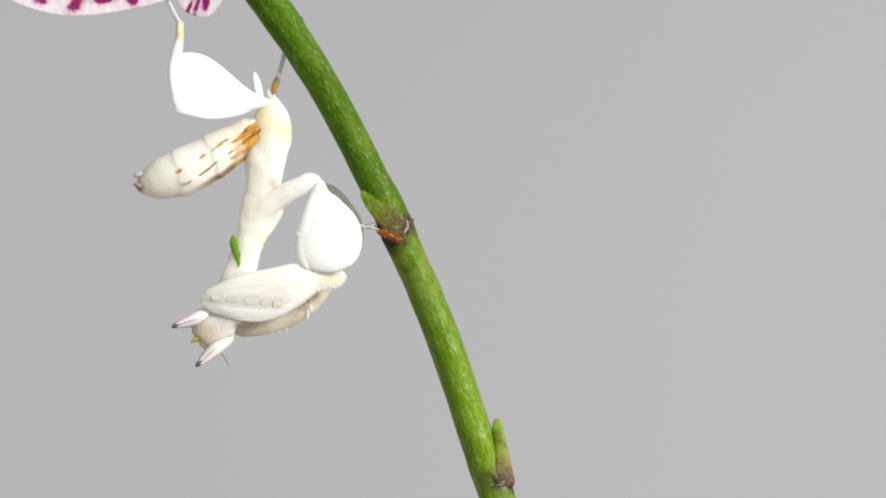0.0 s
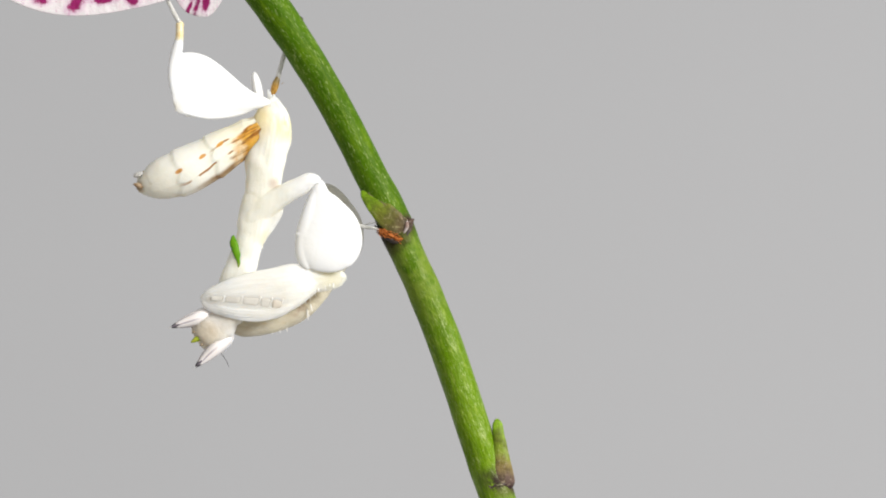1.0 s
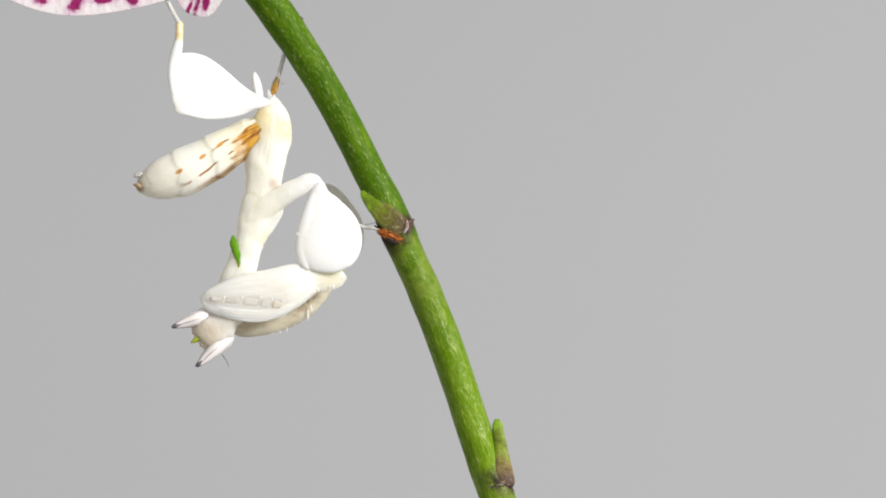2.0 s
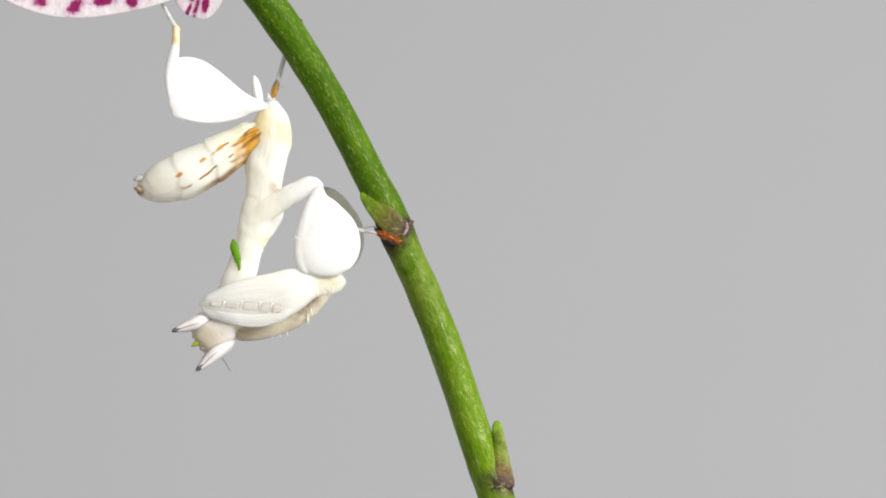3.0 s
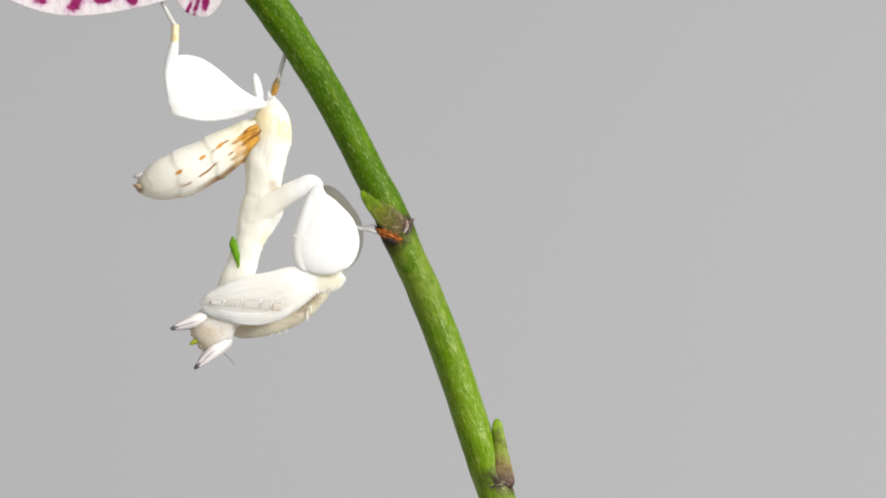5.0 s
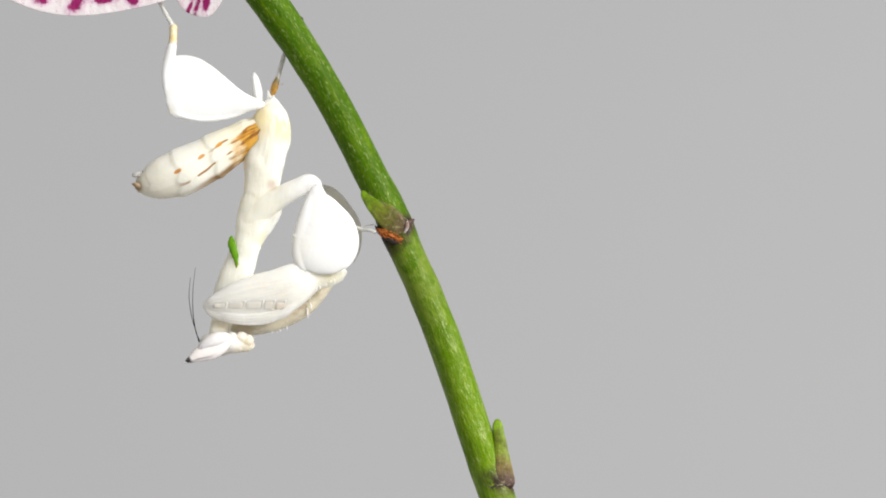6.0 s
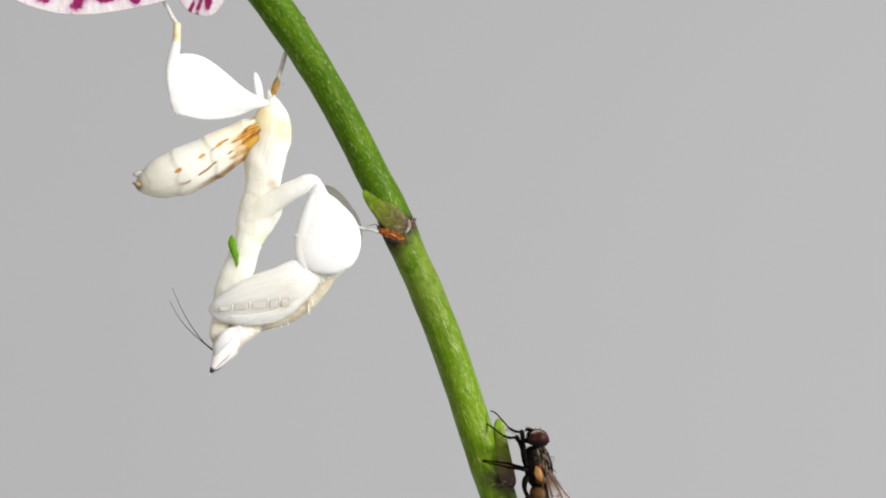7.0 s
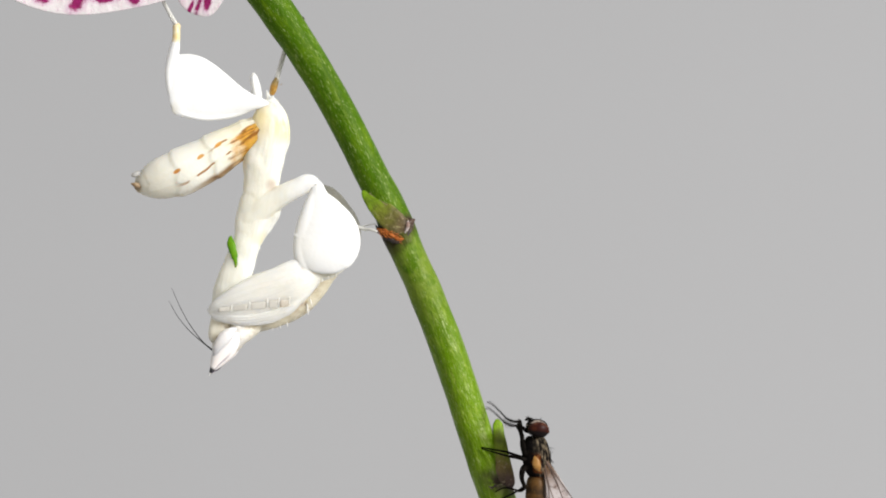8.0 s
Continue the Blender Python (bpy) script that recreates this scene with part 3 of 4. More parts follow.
    flank = p.math("MAXIMUM", p.ramp(keel, 0.63, 0.72), p.math("MULTIPLY", p.ramp(p.uv(1), 0.11, 0.06), 0.3))
    ragged = p.math("ADD", ragged, p.math("MULTIPLY", p.math("SUBTRACT", 1.0, flank), 0.3))
    ragged = p.math("SUBTRACT", ragged, p.math("MULTIPLY", p.ramp(keel, 0.74, 0.90), 0.06))
    p.mix(p.math("MULTIPLY", p.ramp(ragged, 0.24, 0.12), 0.94), (0.66, 0.32, 0.008))
    p.mix(p.math("MULTIPLY", p.math("MULTIPLY", p.ramp(ragged, 0.27, 0.15), wisps), 0.92), (0.24, 0.085, 0.005))
    # rusty lines along the two keels, and a spot at each plate's corner on the upper keel
    upper = p.math("SUBTRACT", keel, p.math("MULTIPLY_ADD", p.uv(1), 0.1036, 0.678))
    lower = p.math("SUBTRACT", keel, p.math("MULTIPLY_ADD", p.uv(1), 0.114, 0.772))
    for gap, wide, start, stop, amount in ((upper, 0.010, 0.46, 0.26, 0.95), (lower, 0.011, 0.74, 0.58, 1.0)):
        stroke = p.math("MULTIPLY", p.ramp(p.math("ABSOLUTE", gap), wide, wide * 0.35), p.ramp(p.uv(1), start, stop))
        p.mix(p.math("MULTIPLY", p.math("MULTIPLY", stroke, p.noise(600, low=0.42, high=0.52)), amount), (0.36, 0.15, 0.015))
    for run in (0.31, 0.465, 0.665):
        a = p.math("POWER", p.math("DIVIDE", p.math("ADD", upper, 0.002), 0.014), 2.0)
        b = p.math("POWER", p.math("DIVIDE", p.math("SUBTRACT", p.uv(1), run), 0.032), 2.0)
        p.mix(p.math("MULTIPLY", p.ramp(p.math("ADD", a, b), 1.3, 0.5), 0.9), (0.66, 0.33, 0.04))
    low_rim = p.math("MULTIPLY", p.math("MULTIPLY", p.ramp(keel, 0.885, 0.93), p.ramp(p.uv(1), 0.24, 0.33)), p.ramp(p.uv(1), 0.72, 0.42))
    p.mix(p.math("MULTIPLY", low_rim, 0.92), (0.27, 0.125, 0.012))
    p.mix(p.math("MULTIPLY", p.math("MULTIPLY", p.ramp(keel, 0.90, 0.97), p.noise(900, low=0.4, high=0.6)), 0.4), (0.50, 0.38, 0.20))
    p.mix(p.math("MULTIPLY", p.near(local(HIP, 243, 333, -8), 0.0003, 0.0009), 0.8), (0.40, 0.29, 0.14))
    skin = p.m
    line = [(462, 226, 4, 24, 24), (446, 238, 4, 31, 28), (405, 260, 4, 36, 34), (370, 281, 4, 40, 36), (330, 301, 4, 42, 37), (290, 316, 4, 37.5, 32), (262, 325, 4, 26, 22), (247, 329, 4, 14, 11), (242, 330, 4, 6, 5)]

    def plates(s, w):
        """Section factor at s along the abdomen and angle w round it: top at pi, near flank at 1.5 pi, underside at 2 pi."""
        w /= math.pi
        upper, lower = 1.34 + 0.29 * s, 1.50 + 0.32 * s
        lo, hi, lag = next(r for r in ((0.0, 0.75, 0.0), (0.75, upper, 0.0), (upper, lower, 0.08), (lower, 2.01, 0.16)) if r[0] <= w < r[1])
        k = (w - lo) / (hi - lo)
        x = (s - 0.335 - 0.03 * k + 0.028 * abs(2 * k - 1) ** 3) / 0.195 - lag
        q = x - math.floor(x)
        rise = q ** 1.6 * min(1.0, (1 - q) / 0.11)
        f = 1 + 0.095 * (rise - 0.38) * min(1.0, max(0.0, (s - 0.12) / 0.08)) * (1.15 - 0.75 * s)
        f += 0.06 * (k ** 2 * min(1.0, (1 - k) / 0.09) - 0.3) * min(1.0, 2.2 - 2 * s)
        if s < 0.26:
            f += 0.045 * math.sin(w * 42 + 6 * s) * (1 - s / 0.26)
        return f
    abdomen = part("abdomen", loft(line, 144, 26, rough=1.3, grain=1.6, ridge=plates), skin, mantis, "plated white abdomen with rusty lines, ochre at its root")
    umber = Paint("umber_cuticle").base((0.24, 0.145, 0.07)).put("Roughness", 0.5)
    umber.mix(umber.noise(1500), (0.45, 0.36, 0.24))
    umber = umber.m
    ash = white_paint("grey_cuticle", (0.30, 0.29, 0.28), (0.50, 0.49, 0.46), 0.45, mottle=0.0).m
    part("cercus", loft([(260, 309, 0, 4, 4), (249, 309, -4, 6, 6), (241, 311, -6, 5, 5), (237, 313, -6, 2, 2)], 14, 5, rough=0.8, grain=0.5), ash, abdomen, "small grey rounded tail lobe")
    part("cercus", loft([(256, 331, -6, 5, 5), (246, 329, -10, 5, 4), (240, 327, -11, 2.5, 2), (237, 326, -11, 0.8, 0.8)], 12, 5, rough=0.6, grain=0.4), umber, abdomen, "small brown tail tip")
    part("cercus", loft([(256, 336, -2, 5, 5), (247, 334, -4, 4, 3.5), (242, 335, -4, 1, 1)], 12, 5, rough=0.6, grain=0.4), umber, abdomen, "small brown tail tip")

    # --- hind leg on the near side, with a broad petal lobe
    bm = loft([(486, 191, 2, 2, 3), (472, 183, -6, 8, 6), (448, 180, -12, 16, 7), (420, 176, -16, 30, 7), (390, 168, -22, 44, 7), (362, 159, -28, 54, 7), (340, 152, -33, 57, 7),
               (324, 151.5, -37, 53, 7), (315, 151, -39, 46, 6), (311, 151, -40, 38, 5), (309, 151, -40, 26, 4), (308, 151, -40, 10, 3)], 36, 6, square=0.9, rough=0.4, grain=2.0)
    loft([(464, 186, -8, 3, 3), (420, 203, -16, 4, 4), (372, 209, -26, 4, 4), (332, 201, -35, 4, 4), (316, 188, -39, 4, 4)], 12, 6, bm=bm)
    loft([(314, 176, -39, 3, 3), (311, 162, -39, 6, 6), (309, 135, -40, 8, 7), (312, 112, -40, 9, 7), (317, 94, -40, 10, 8), (321, 76, -40, 8, 8)], 16, 6, bm=bm)
    hind = part("hind_leg", bm, lobe_white, mantis, "broad white petal-shaped hind leg", HIND_ROOT, fuse=1.2)
    part("ankle", loft([(320, 82, -40, 8, 7.5), (322, 66, -40, 7, 6.5), (322, 52, -38, 6.8, 6.5), (322, 46, -37, 7, 6.5), (321, 40, -36, 3, 3)], 14, 5), pale_amber, hind, "amber ankle joint")
    part("foot", tube([(322, 45, -38), (316, 34, -42), (308.5, 19, -48), (302, 5, -54), (296, -7, -58)], 4.4, 3.2), clear, hind, "translucent foot")

    # --- hind leg on the far side: edge-on lobe, amber joint, thin shin
    far_hind = part("hind_leg", loft([(462, 195, 18, 7, 8), (456, 170, 20, 9.5, 22), (452, 147, 22, 8.5, 26), (449, 133, 24, 6, 16), (448, 126, 24, 2, 5)], 18, 6), lobe_white, mantis,
                    "white hind leg seen edge-on")
    part("coxa", loft([(486, 198, 2, 8, 7), (482, 182, 1, 6.5, 5), (477, 169, 3, 4, 3.5), (474, 158, 6, 1, 1)], 14, 5), thorax_skin, far_hind)
    part("coxa", loft([(488, 192, 8, 6, 6), (485, 178, 9, 4.5, 4), (482, 166, 10, 3.5, 3.5)], 14, 5), thorax_skin, far_hind)
    part("ankle", loft([(481, 168, 10, 3.5, 3.5), (484, 159, 10, 6, 5), (486.5, 150, 10, 6.6, 5.5), (490, 140, 10, 5, 4.5), (492, 134, 10, 3.4, 3.4)], 14, 5), amber, far_hind, "amber ankle joint")
    part("shin", tube([(490, 142, 10), (495, 122, 12), (500, 104, 14), (504, 88, 18), (509, 78, 22)], 4.5, 4.0), clear, far_hind, "translucent shin")
    part("hair", tube([(497, 148, 10), (502, 146, 8)], 0.5, 0.3), amber, far_hind)

    # --- middle leg on the near side
    p = white_paint("middle_leg_cuticle", (0.91, 0.905, 0.885), (0.885, 0.88, 0.85), 0.42, mottle=0.0, flesh=0.3, relief=0.25)
    # creamier left band, with the shading of that side painted in
    p.mix(p.math("MULTIPLY", p.near(local(MIDDLE_ROOT, 534, 440, -30), 0.0004, 0.0018, (1, 1, 0.45)), 0.5), (0.86, 0.835, 0.76))
    p.mix(p.math("MULTIPLY", p.math("MULTIPLY", p.near(local(MIDDLE_ROOT, 560, 430, -34), 0.0001, 0.0012, (2.6, 1, 0.6)), p.noise(1.0, "Object", (5200, 900, 420), 3, 0.6, 0.45, 0.65)), 0.4), (0.74, 0.75, 0.62))
    bm = loft([(562, 318, -18, 4, 4), (565, 327, -21, 11, 8.5), (567, 346, -22, 20, 9), (574, 368, -24, 35, 9), (582, 400, -26, 54, 9), (582, 428, -27, 60, 9), (571, 451, -27, 50, 9),
          (563, 467, -26, 35, 8), (559, 476, -26, 18, 5), (558, 479, -26, 5, 2)], 36, 6, square=0.92, rough=0.4, grain=1.6)
    loft([(563, 332, -22, 6, 7), (553, 365, -23.5, 13, 9), (543, 410, -23.7, 17, 9.5), (538, 445, -23.7, 15, 9.5), (542, 466, -23.5, 11, 8.5), (549, 477, -24, 4, 5)], 20, 6, rough=0.4, grain=1.2, bm=bm)
    middle = part("middle_leg", bm, p.m, mantis, "white lower middle leg widened into a rounded petal lobe", MIDDLE_ROOT, fuse=1.1, ease=18)
    part("foot", tube([(632, 398, -14), (648, 403, -18), (660, 404, -24), (672, 408, -28)], 3.6, 2.6), clear, middle, "translucent foot")
    part("claw", tube([(640, 400, -10), (654, 396, -14), (668, 394, -20)], 1.4, 0.9), clear, middle)

    # --- middle leg on the far side, a sliver behind the near lobe
    # the cream, darker than the near leg's white, paints in the near lobe's shade
    far_middle = part("middle_leg", loft([(462, 368, 20, 14, 12), (500, 346, 34, 14, 12), (545, 326, 42, 13, 11), (572, 334, 44, 9, 8)], 16, 6), cream, mantis, "far middle leg, its shade put into a darker cream")
    far_lobe = white_paint("far_lobe", (0.82, 0.80, 0.73), (0.76, 0.74, 0.66), 0.42, mottle=0.1, relief=0.4).thin(0.4).m
    part("lobe", loft([(570, 328, 44, 8, 5), (580, 343, 44, 20, 6), (588, 365, 44, 32, 6), (592, 394, 44, 48, 6), (588, 422, 44, 54, 6), (580, 446, 44, 49, 6), (572, 463, 44, 33, 5), (566, 472, 44, 8, 3)],
                      30, 6), far_lobe, far_middle)

    # --- forelegs: femur, folded shin and spines
    grey_white = white_paint("foreleg_cuticle", (0.84, 0.825, 0.775), (0.81, 0.79, 0.73), 0.34, streak=-9, mottle=0.2, relief=0.4)
    inner_white = Paint("foreleg_inner").base((0.70, 0.67, 0.60)).put("Roughness", 0.4)
    inner_white.mix(inner_white.noise(900, low=0.4, high=0.65), (0.62, 0.59, 0.53))
    inner_white = inner_white.m
    grey_white.mix(grey_white.math("MULTIPLY", grey_white.near(local(ELBOW, 596, 488, -20), 0.0005, 0.0026), 0.6), (0.72, 0.66, 0.44))
    grey_white.bump(grey_white.noise(1.0, "Object", (110, 1500, 1500), 3, 0.6, 0.35, 0.7, tilt=-9), 0.35, 0.00010)
    grey_white = grey_white.m
    def flat(d):
        """The foreleg's depth, pressed flat about its middle plane."""
        return -20 + 0.62 * (d + 20)
    bm = loft([(357, 528, -14, 4, 4), (363, 528, -16, 10, 13), (378, 529, -17, 18, 23), (410, 527, -18, 31, 30), (450, 522, -18, 41, 33), (490, 517, -18, 42, 33), (520, 506.5, -17, 36, 31),
               (550, 496, -8, 25, 22), (580, 491, 0, 17, 14), (602, 487, 2, 10, 9), (610, 486, 2, 3, 3)], 30, 7, square=0.85, rough=0.9, grain=1.5)
    loft([(359, 525, -18, 3, 4), (375, 519, -24, 9, 13), (410, 510, -29, 17, 18), (450, 504, -31, 23, 19), (490, 502, -31, 29, 20), (520, 497, -26, 30, 18), (550, 493, -15, 25, 15),
          (578, 494, -4, 22, 14), (594, 492, 0, 19, 12), (604, 490, 2, 14.5, 10), (610, 489, 2, 8.5, 6), (613, 488, 2, 2, 2)], 26, 7, rough=1.2, grain=1.5, bm=bm)
    loft([(362, 525, -20, 4, 4), (372, 538, -25, 11, 10), (402, 547, -29, 13, 15), (450, 554, -32, 13.5, 17), (488, 551, -32, 13, 16), (510, 539, -30, 12, 15), (526, 523, -26, 12, 14),
          (541, 508, -20, 8, 8)], 20, 7, rough=0.9, grain=1.0, bm=bm)
    loft([(362, 536, -26, 1.5, 1.5), (376, 548, -31, 2.6, 2.6), (402, 558, -38, 3, 3), (430, 564, -42, 3, 3), (460, 566, -43, 3, 3), (482, 561, -42, 3, 3), (502, 549, -42, 2.8, 2.8), (516, 536, -42, 2, 2)], 12, 6, bm=bm)
    # fine ribs along the folded shin, then along the femur
    for off, deep in ((3, -44.5), (8, -46.5), (13, -47.5)):
        loft([(374, 545 - off * 0.6, deep + 13, 1, 1), (402, 557 - off * 0.9, deep + 1.5, 1.6, 1.8), (440, 562.5 - off, deep - 1.5, 1.8, 2.2), (480, 560 - off, deep - 1, 1.7, 2), (508, 546 - off, deep + 5, 1, 1)], 8, 6, bm=bm)
    for off, sunk in ((-11, 2.2), (-3, 0.2), (6, 0.8), (14, 4)):
        loft([(380, 517 + off * 0.5, -34 + sunk, 1, 1), (404, 511 + off * 0.8, -44 + sunk, 1.5, 1.6), (440, 506 + off, -48.6 + sunk, 1.7, 1.8), (480, 503 + off, -49.6 + sunk, 1.7, 1.8), (520, 497 + off, -43 + sunk, 1.5, 1.6), (546, 494 + off, -31 + sunk, 1, 1)], 8, 6, bm=bm)
    for vert in bm.verts:
        vert.co.y = (flat(vert.co.y / U)) * U
    fore = part("foreleg", bm, grey_white, mantis, "thick pale folded grasping foreleg", ELBOW, fuse=1.1, ease=6)
    spine_white = Paint("spine_white").base((0.86, 0.84, 0.79)).put("Roughness", 0.45)
    spine_white.mix(spine_white.noise(1500), (0.80, 0.77, 0.70))
    spine_white = spine_white.m
    # translucent windows between femur and folded shin, each lying on the leg's near face
    face_u = (388, 400, 414, 430, 447, 462, 472, 485, 495, 506)
    rows_d = ((522, 525, 525, 525, 526, 526, 528, 530, 532, 533), (-43.2, -46, -48.4, -49.8, -50.7, -51, -50.8, -50.2, -49, -47.4),
              (532, 537, 537, 539, 540, 542, 545, 548, 548, 545), (-42.6, -44.7, -47.4, -47.9, -48.4, -48.1, -47.0, -47.5, -47.2, -45.2))

    def near_face(u, v):
        v0, d0, v1, d1 = (np.interp(u, face_u, r) for r in rows_d)
        k = (v - v0) / (v1 - v0)
        return flat(d0 + (d1 - d0) * k - 1.6 * max(0, k * (1 - k)))

    def window(u0, u1, top0, top1, low0, low1, slant):
        bm = bmesh.new()
        nx, ny = 8, 6
        grid = [[None] * (ny + 1) for _ in range(nx + 1)]
        for i in range(nx + 1):
            for j in range(ny + 1):
                x, y = i / nx, j / ny
                rim = i in (0, nx) or j in (0, ny)
                inset = 0.12 if (i in (0, nx) and j in (0, ny)) else 0.0
                y = y + (0.5 - y) * 2 * inset
                v = (top0 + (top1 - top0) * x) * (1 - y) + (low0 + (low1 - low0) * x) * y
                u = u0 + (u1 - u0) * x - slant * y
                grid[i][j] = bm.verts.new(at(u, v, near_face(u, v) + (1.4 if rim else -0.4)))
        for i in range(nx):
            for j in range(ny):
                bm.faces.new((grid[i][j], grid[i][j + 1], grid[i + 1][j + 1], grid[i + 1][j])).smooth = True
        side = bmesh.ops.extrude_edge_only(bm, edges=[e for e in bm.edges if e.is_boundary])["geom"]
        for vert in side:
            if isinstance(vert, bmesh.types.BMVert):
                vert.co.y += 4 * U
        bmesh.ops.contextual_create(bm, geom=[e for e in bm.edges if e.is_boundary])
        bmesh.ops.recalc_face_normals(bm, faces=bm.faces[:])
        return bm
    for w in ((376, 399, 524, 523, 531, 535, 2), (400, 432, 523, 524, 535, 539, 3), (432, 465, 524, 525, 539, 543, 4), (465, 484, 525, 527, 543, 547, 4)):
        part("groove_window", window(*w), inner_white, fore, "greyish groove between femur and shin")
    brown_spot = Paint("brown_groove").base((0.64, 0.57, 0.47)).put("Roughness", 0.5)
    brown_spot.mix(brown_spot.noise(1300, low=0.4, high=0.6), (0.70, 0.65, 0.56))
    brown_spot = brown_spot.m
    part("groove_window", window(485, 504, 528, 532, 547, 544, 3), brown_spot, fore, "brownish end of the groove")
    for (u, v) in ((400, 522), (432, 522), (464, 523), (484, 525), (503, 527)):
        d = near_face(u, v + 6)
        part("spine", spike((u + 1, v + 1, d - 0.2), (u - 4, v + 15, d - 0.8), 1.3), spine_white, fore)
    rnd = random.Random(5)
    for k in range(8):
        u = 533 + 8.5 * k + rnd.uniform(-2.5, 2.5)
        part("spine", spike((u, 523 - 0.4 * (u - 536), -22), (u + rnd.uniform(-1, 4), 525 + rnd.uniform(1, 8) - 0.4 * (u - 536), -25), rnd.uniform(0.8, 1.5)), spine_white, fore)
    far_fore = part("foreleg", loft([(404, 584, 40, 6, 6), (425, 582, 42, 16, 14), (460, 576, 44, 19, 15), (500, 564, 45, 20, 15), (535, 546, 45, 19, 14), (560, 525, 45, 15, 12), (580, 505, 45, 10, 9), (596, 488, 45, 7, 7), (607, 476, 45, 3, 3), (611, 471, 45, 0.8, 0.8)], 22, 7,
                                    rough=0.9, grain=1.3), shaded_tan_skin, mantis, "folded grasping foreleg on the far side, its shade put into a tan colour", FAR_ELBOW)
    for k in range(7):
        u = 478 + 13 * k
        v = np.interp(u, (460, 500, 535, 560, 582), (594, 583, 562, 537, 512))
        part("spine", spike((u, v - 4, 40), (u + 2 + k % 2, v + 4 + 2 * (k % 3), 38), 1.5), spine_white, far_fore)
    part("spine", spike((541, 548, 34), (544, 568, 30), 2.4), spine_white, far_fore)
    for u, v, du, dv, r in ((526, 528, 5, 17, 1.7), (535, 521, 6, 19, 1.9), (545, 516, 4, 21, 1.6), (552, 512, 7, 15, 1.5), (561, 507, 4, 13, 1.4), (519, 537, 3, 12, 1.3), (548, 540, 4, 13, 1.5)):
        part("spine", spike((u, v, 26), (u + du, v + dv, 22), r), spine_white, far_fore)
    rnd = random.Random(11)
    for k in range(14):
        u = 440 + 9.5 * k + rnd.uniform(-3, 3)
        v = np.interp(u, (430, 460, 500, 535, 560, 582), (597, 594, 583, 562, 537, 512))
        part("hair", spike((u, v - 3, 40), (u + rnd.uniform(-1, 4), v + rnd.uniform(3, 7), 38), 0.6), shaded_tan_skin, far_fore)

    # --- head, built in profile
    p = white_paint("head_cuticle", (0.78, 0.74, 0.69), (0.71, 0.66, 0.58), 0.45)
    p.mix(p.math("MULTIPLY", p.near(local(NECK, 378, 642, 0), 0.0008, 0.0021), 0.85), (0.60, 0.52, 0.40))
    bm = loft([(450, 610, 0, 5, 6), (442, 611, 0, 12, 12), (428, 612, 0, 15, 18), (408, 611, 0, 19, 30), (388, 613, 0, 22, 38), (372, 615, 0, 21, 38), (361, 616, 0, 15, 31), (355, 617, 0, 6, 18)],
              26, 6, rough=2.4, grain=1.0)
    for (u, v, d, r) in ((430, 600, -9, 11), (441, 605, -6, 11), (444, 614, 1, 9), (425, 617, -9, 9), (414, 599, -13, 9), (434, 602, 8, 10)):
        loft([(u - r, v, d, 1, 1), (u - r * 0.5, v, d, r * 0.85, r * 0.85), (u + r * 0.5, v, d, r * 0.85, r * 0.85), (u + r, v, d, 1, 1)], 12, 3, bm=bm)
    p.mix(p.math("MULTIPLY", p.near(local(NECK, 448, 612, 0), 0.0006, 0.0018), 0.7), (0.70, 0.62, 0.46))
    head = part("head", bm, p.m, mantis, "pale head with cone-shaped eyes", NECK, fuse=1.0, ease=4)
    eye_paint = Paint("eye_skin").base((0.85, 0.80, 0.775)).put("Roughness", 0.35).flesh(0.4, 0.0005)
    bars = eye_paint.ramp(eye_paint.math("SINE", eye_paint.math("ADD", eye_paint.math("MULTIPLY", eye_paint.uv(0), 37.7), eye_paint.math("MULTIPLY", eye_paint.noise(300), 1.5))), 0.35, 0.95)
    bars = eye_paint.math("MULTIPLY", bars, eye_paint.ramp(eye_paint.math("ABSOLUTE", eye_paint.math("SUBTRACT", eye_paint.uv(0), 0.5)), 0.24, 0.34))
    eye_paint.mix(eye_paint.math("MULTIPLY", eye_paint.math("MULTIPLY", bars, eye_paint.ramp(eye_paint.uv(1), 0.28, 0.70)), 0.65), (0.22, 0.18, 0.23))
    eye_paint.mix(eye_paint.ramp(eye_paint.uv(1), 0.86, 0.93), (0.020, 0.020, 0.024))
    brow_paint = white_paint("brow_cuticle", (0.85, 0.795, 0.78), (0.82, 0.75, 0.73), 0.38, mottle=0.1, relief=0.4).m
    stripe_paint = Paint("eye_stripe").base((0.09, 0.075, 0.09)).put("Roughness", 0.4)
    stripe_paint.mix(stripe_paint.noise(2200), (0.24, 0.20, 0.24))
    olive = Paint("olive_mark").base((0.36, 0.40, 0.02)).put("Roughness", 0.5)
    olive.mix(olive.noise(1500), (0.12, 0.20, 0.01))
    antennae = []
    for s in (-1, 1):
        part("eye", loft([(410, 604, 24 * s, 8, 6), (396, 610, 28 * s, 17, 11), (376, 620, 31 * s, 19.5, 13), (357, 630, 35.5 * s, 13, 10), (343, 638, 39 * s, 6, 5), (335, 642, 41 * s, 2, 2)], 20, 6),
             eye_paint.m, head, "cone-shaped white eye with a dark tip")
        part("brow", loft([(412, 598, 22 * s, 3, 4), (402, 600, 28 * s, 10.5, 9), (388, 605, 32.5 * s, 14.5, 10.5), (372, 613, 35.5 * s, 12, 9), (358, 623, 37.5 * s, 6.5, 6), (350, 629.5, 38.5 * s, 1, 1)], 18, 6), brow_paint, head, "pinkish rounded upper lobe of the eye")
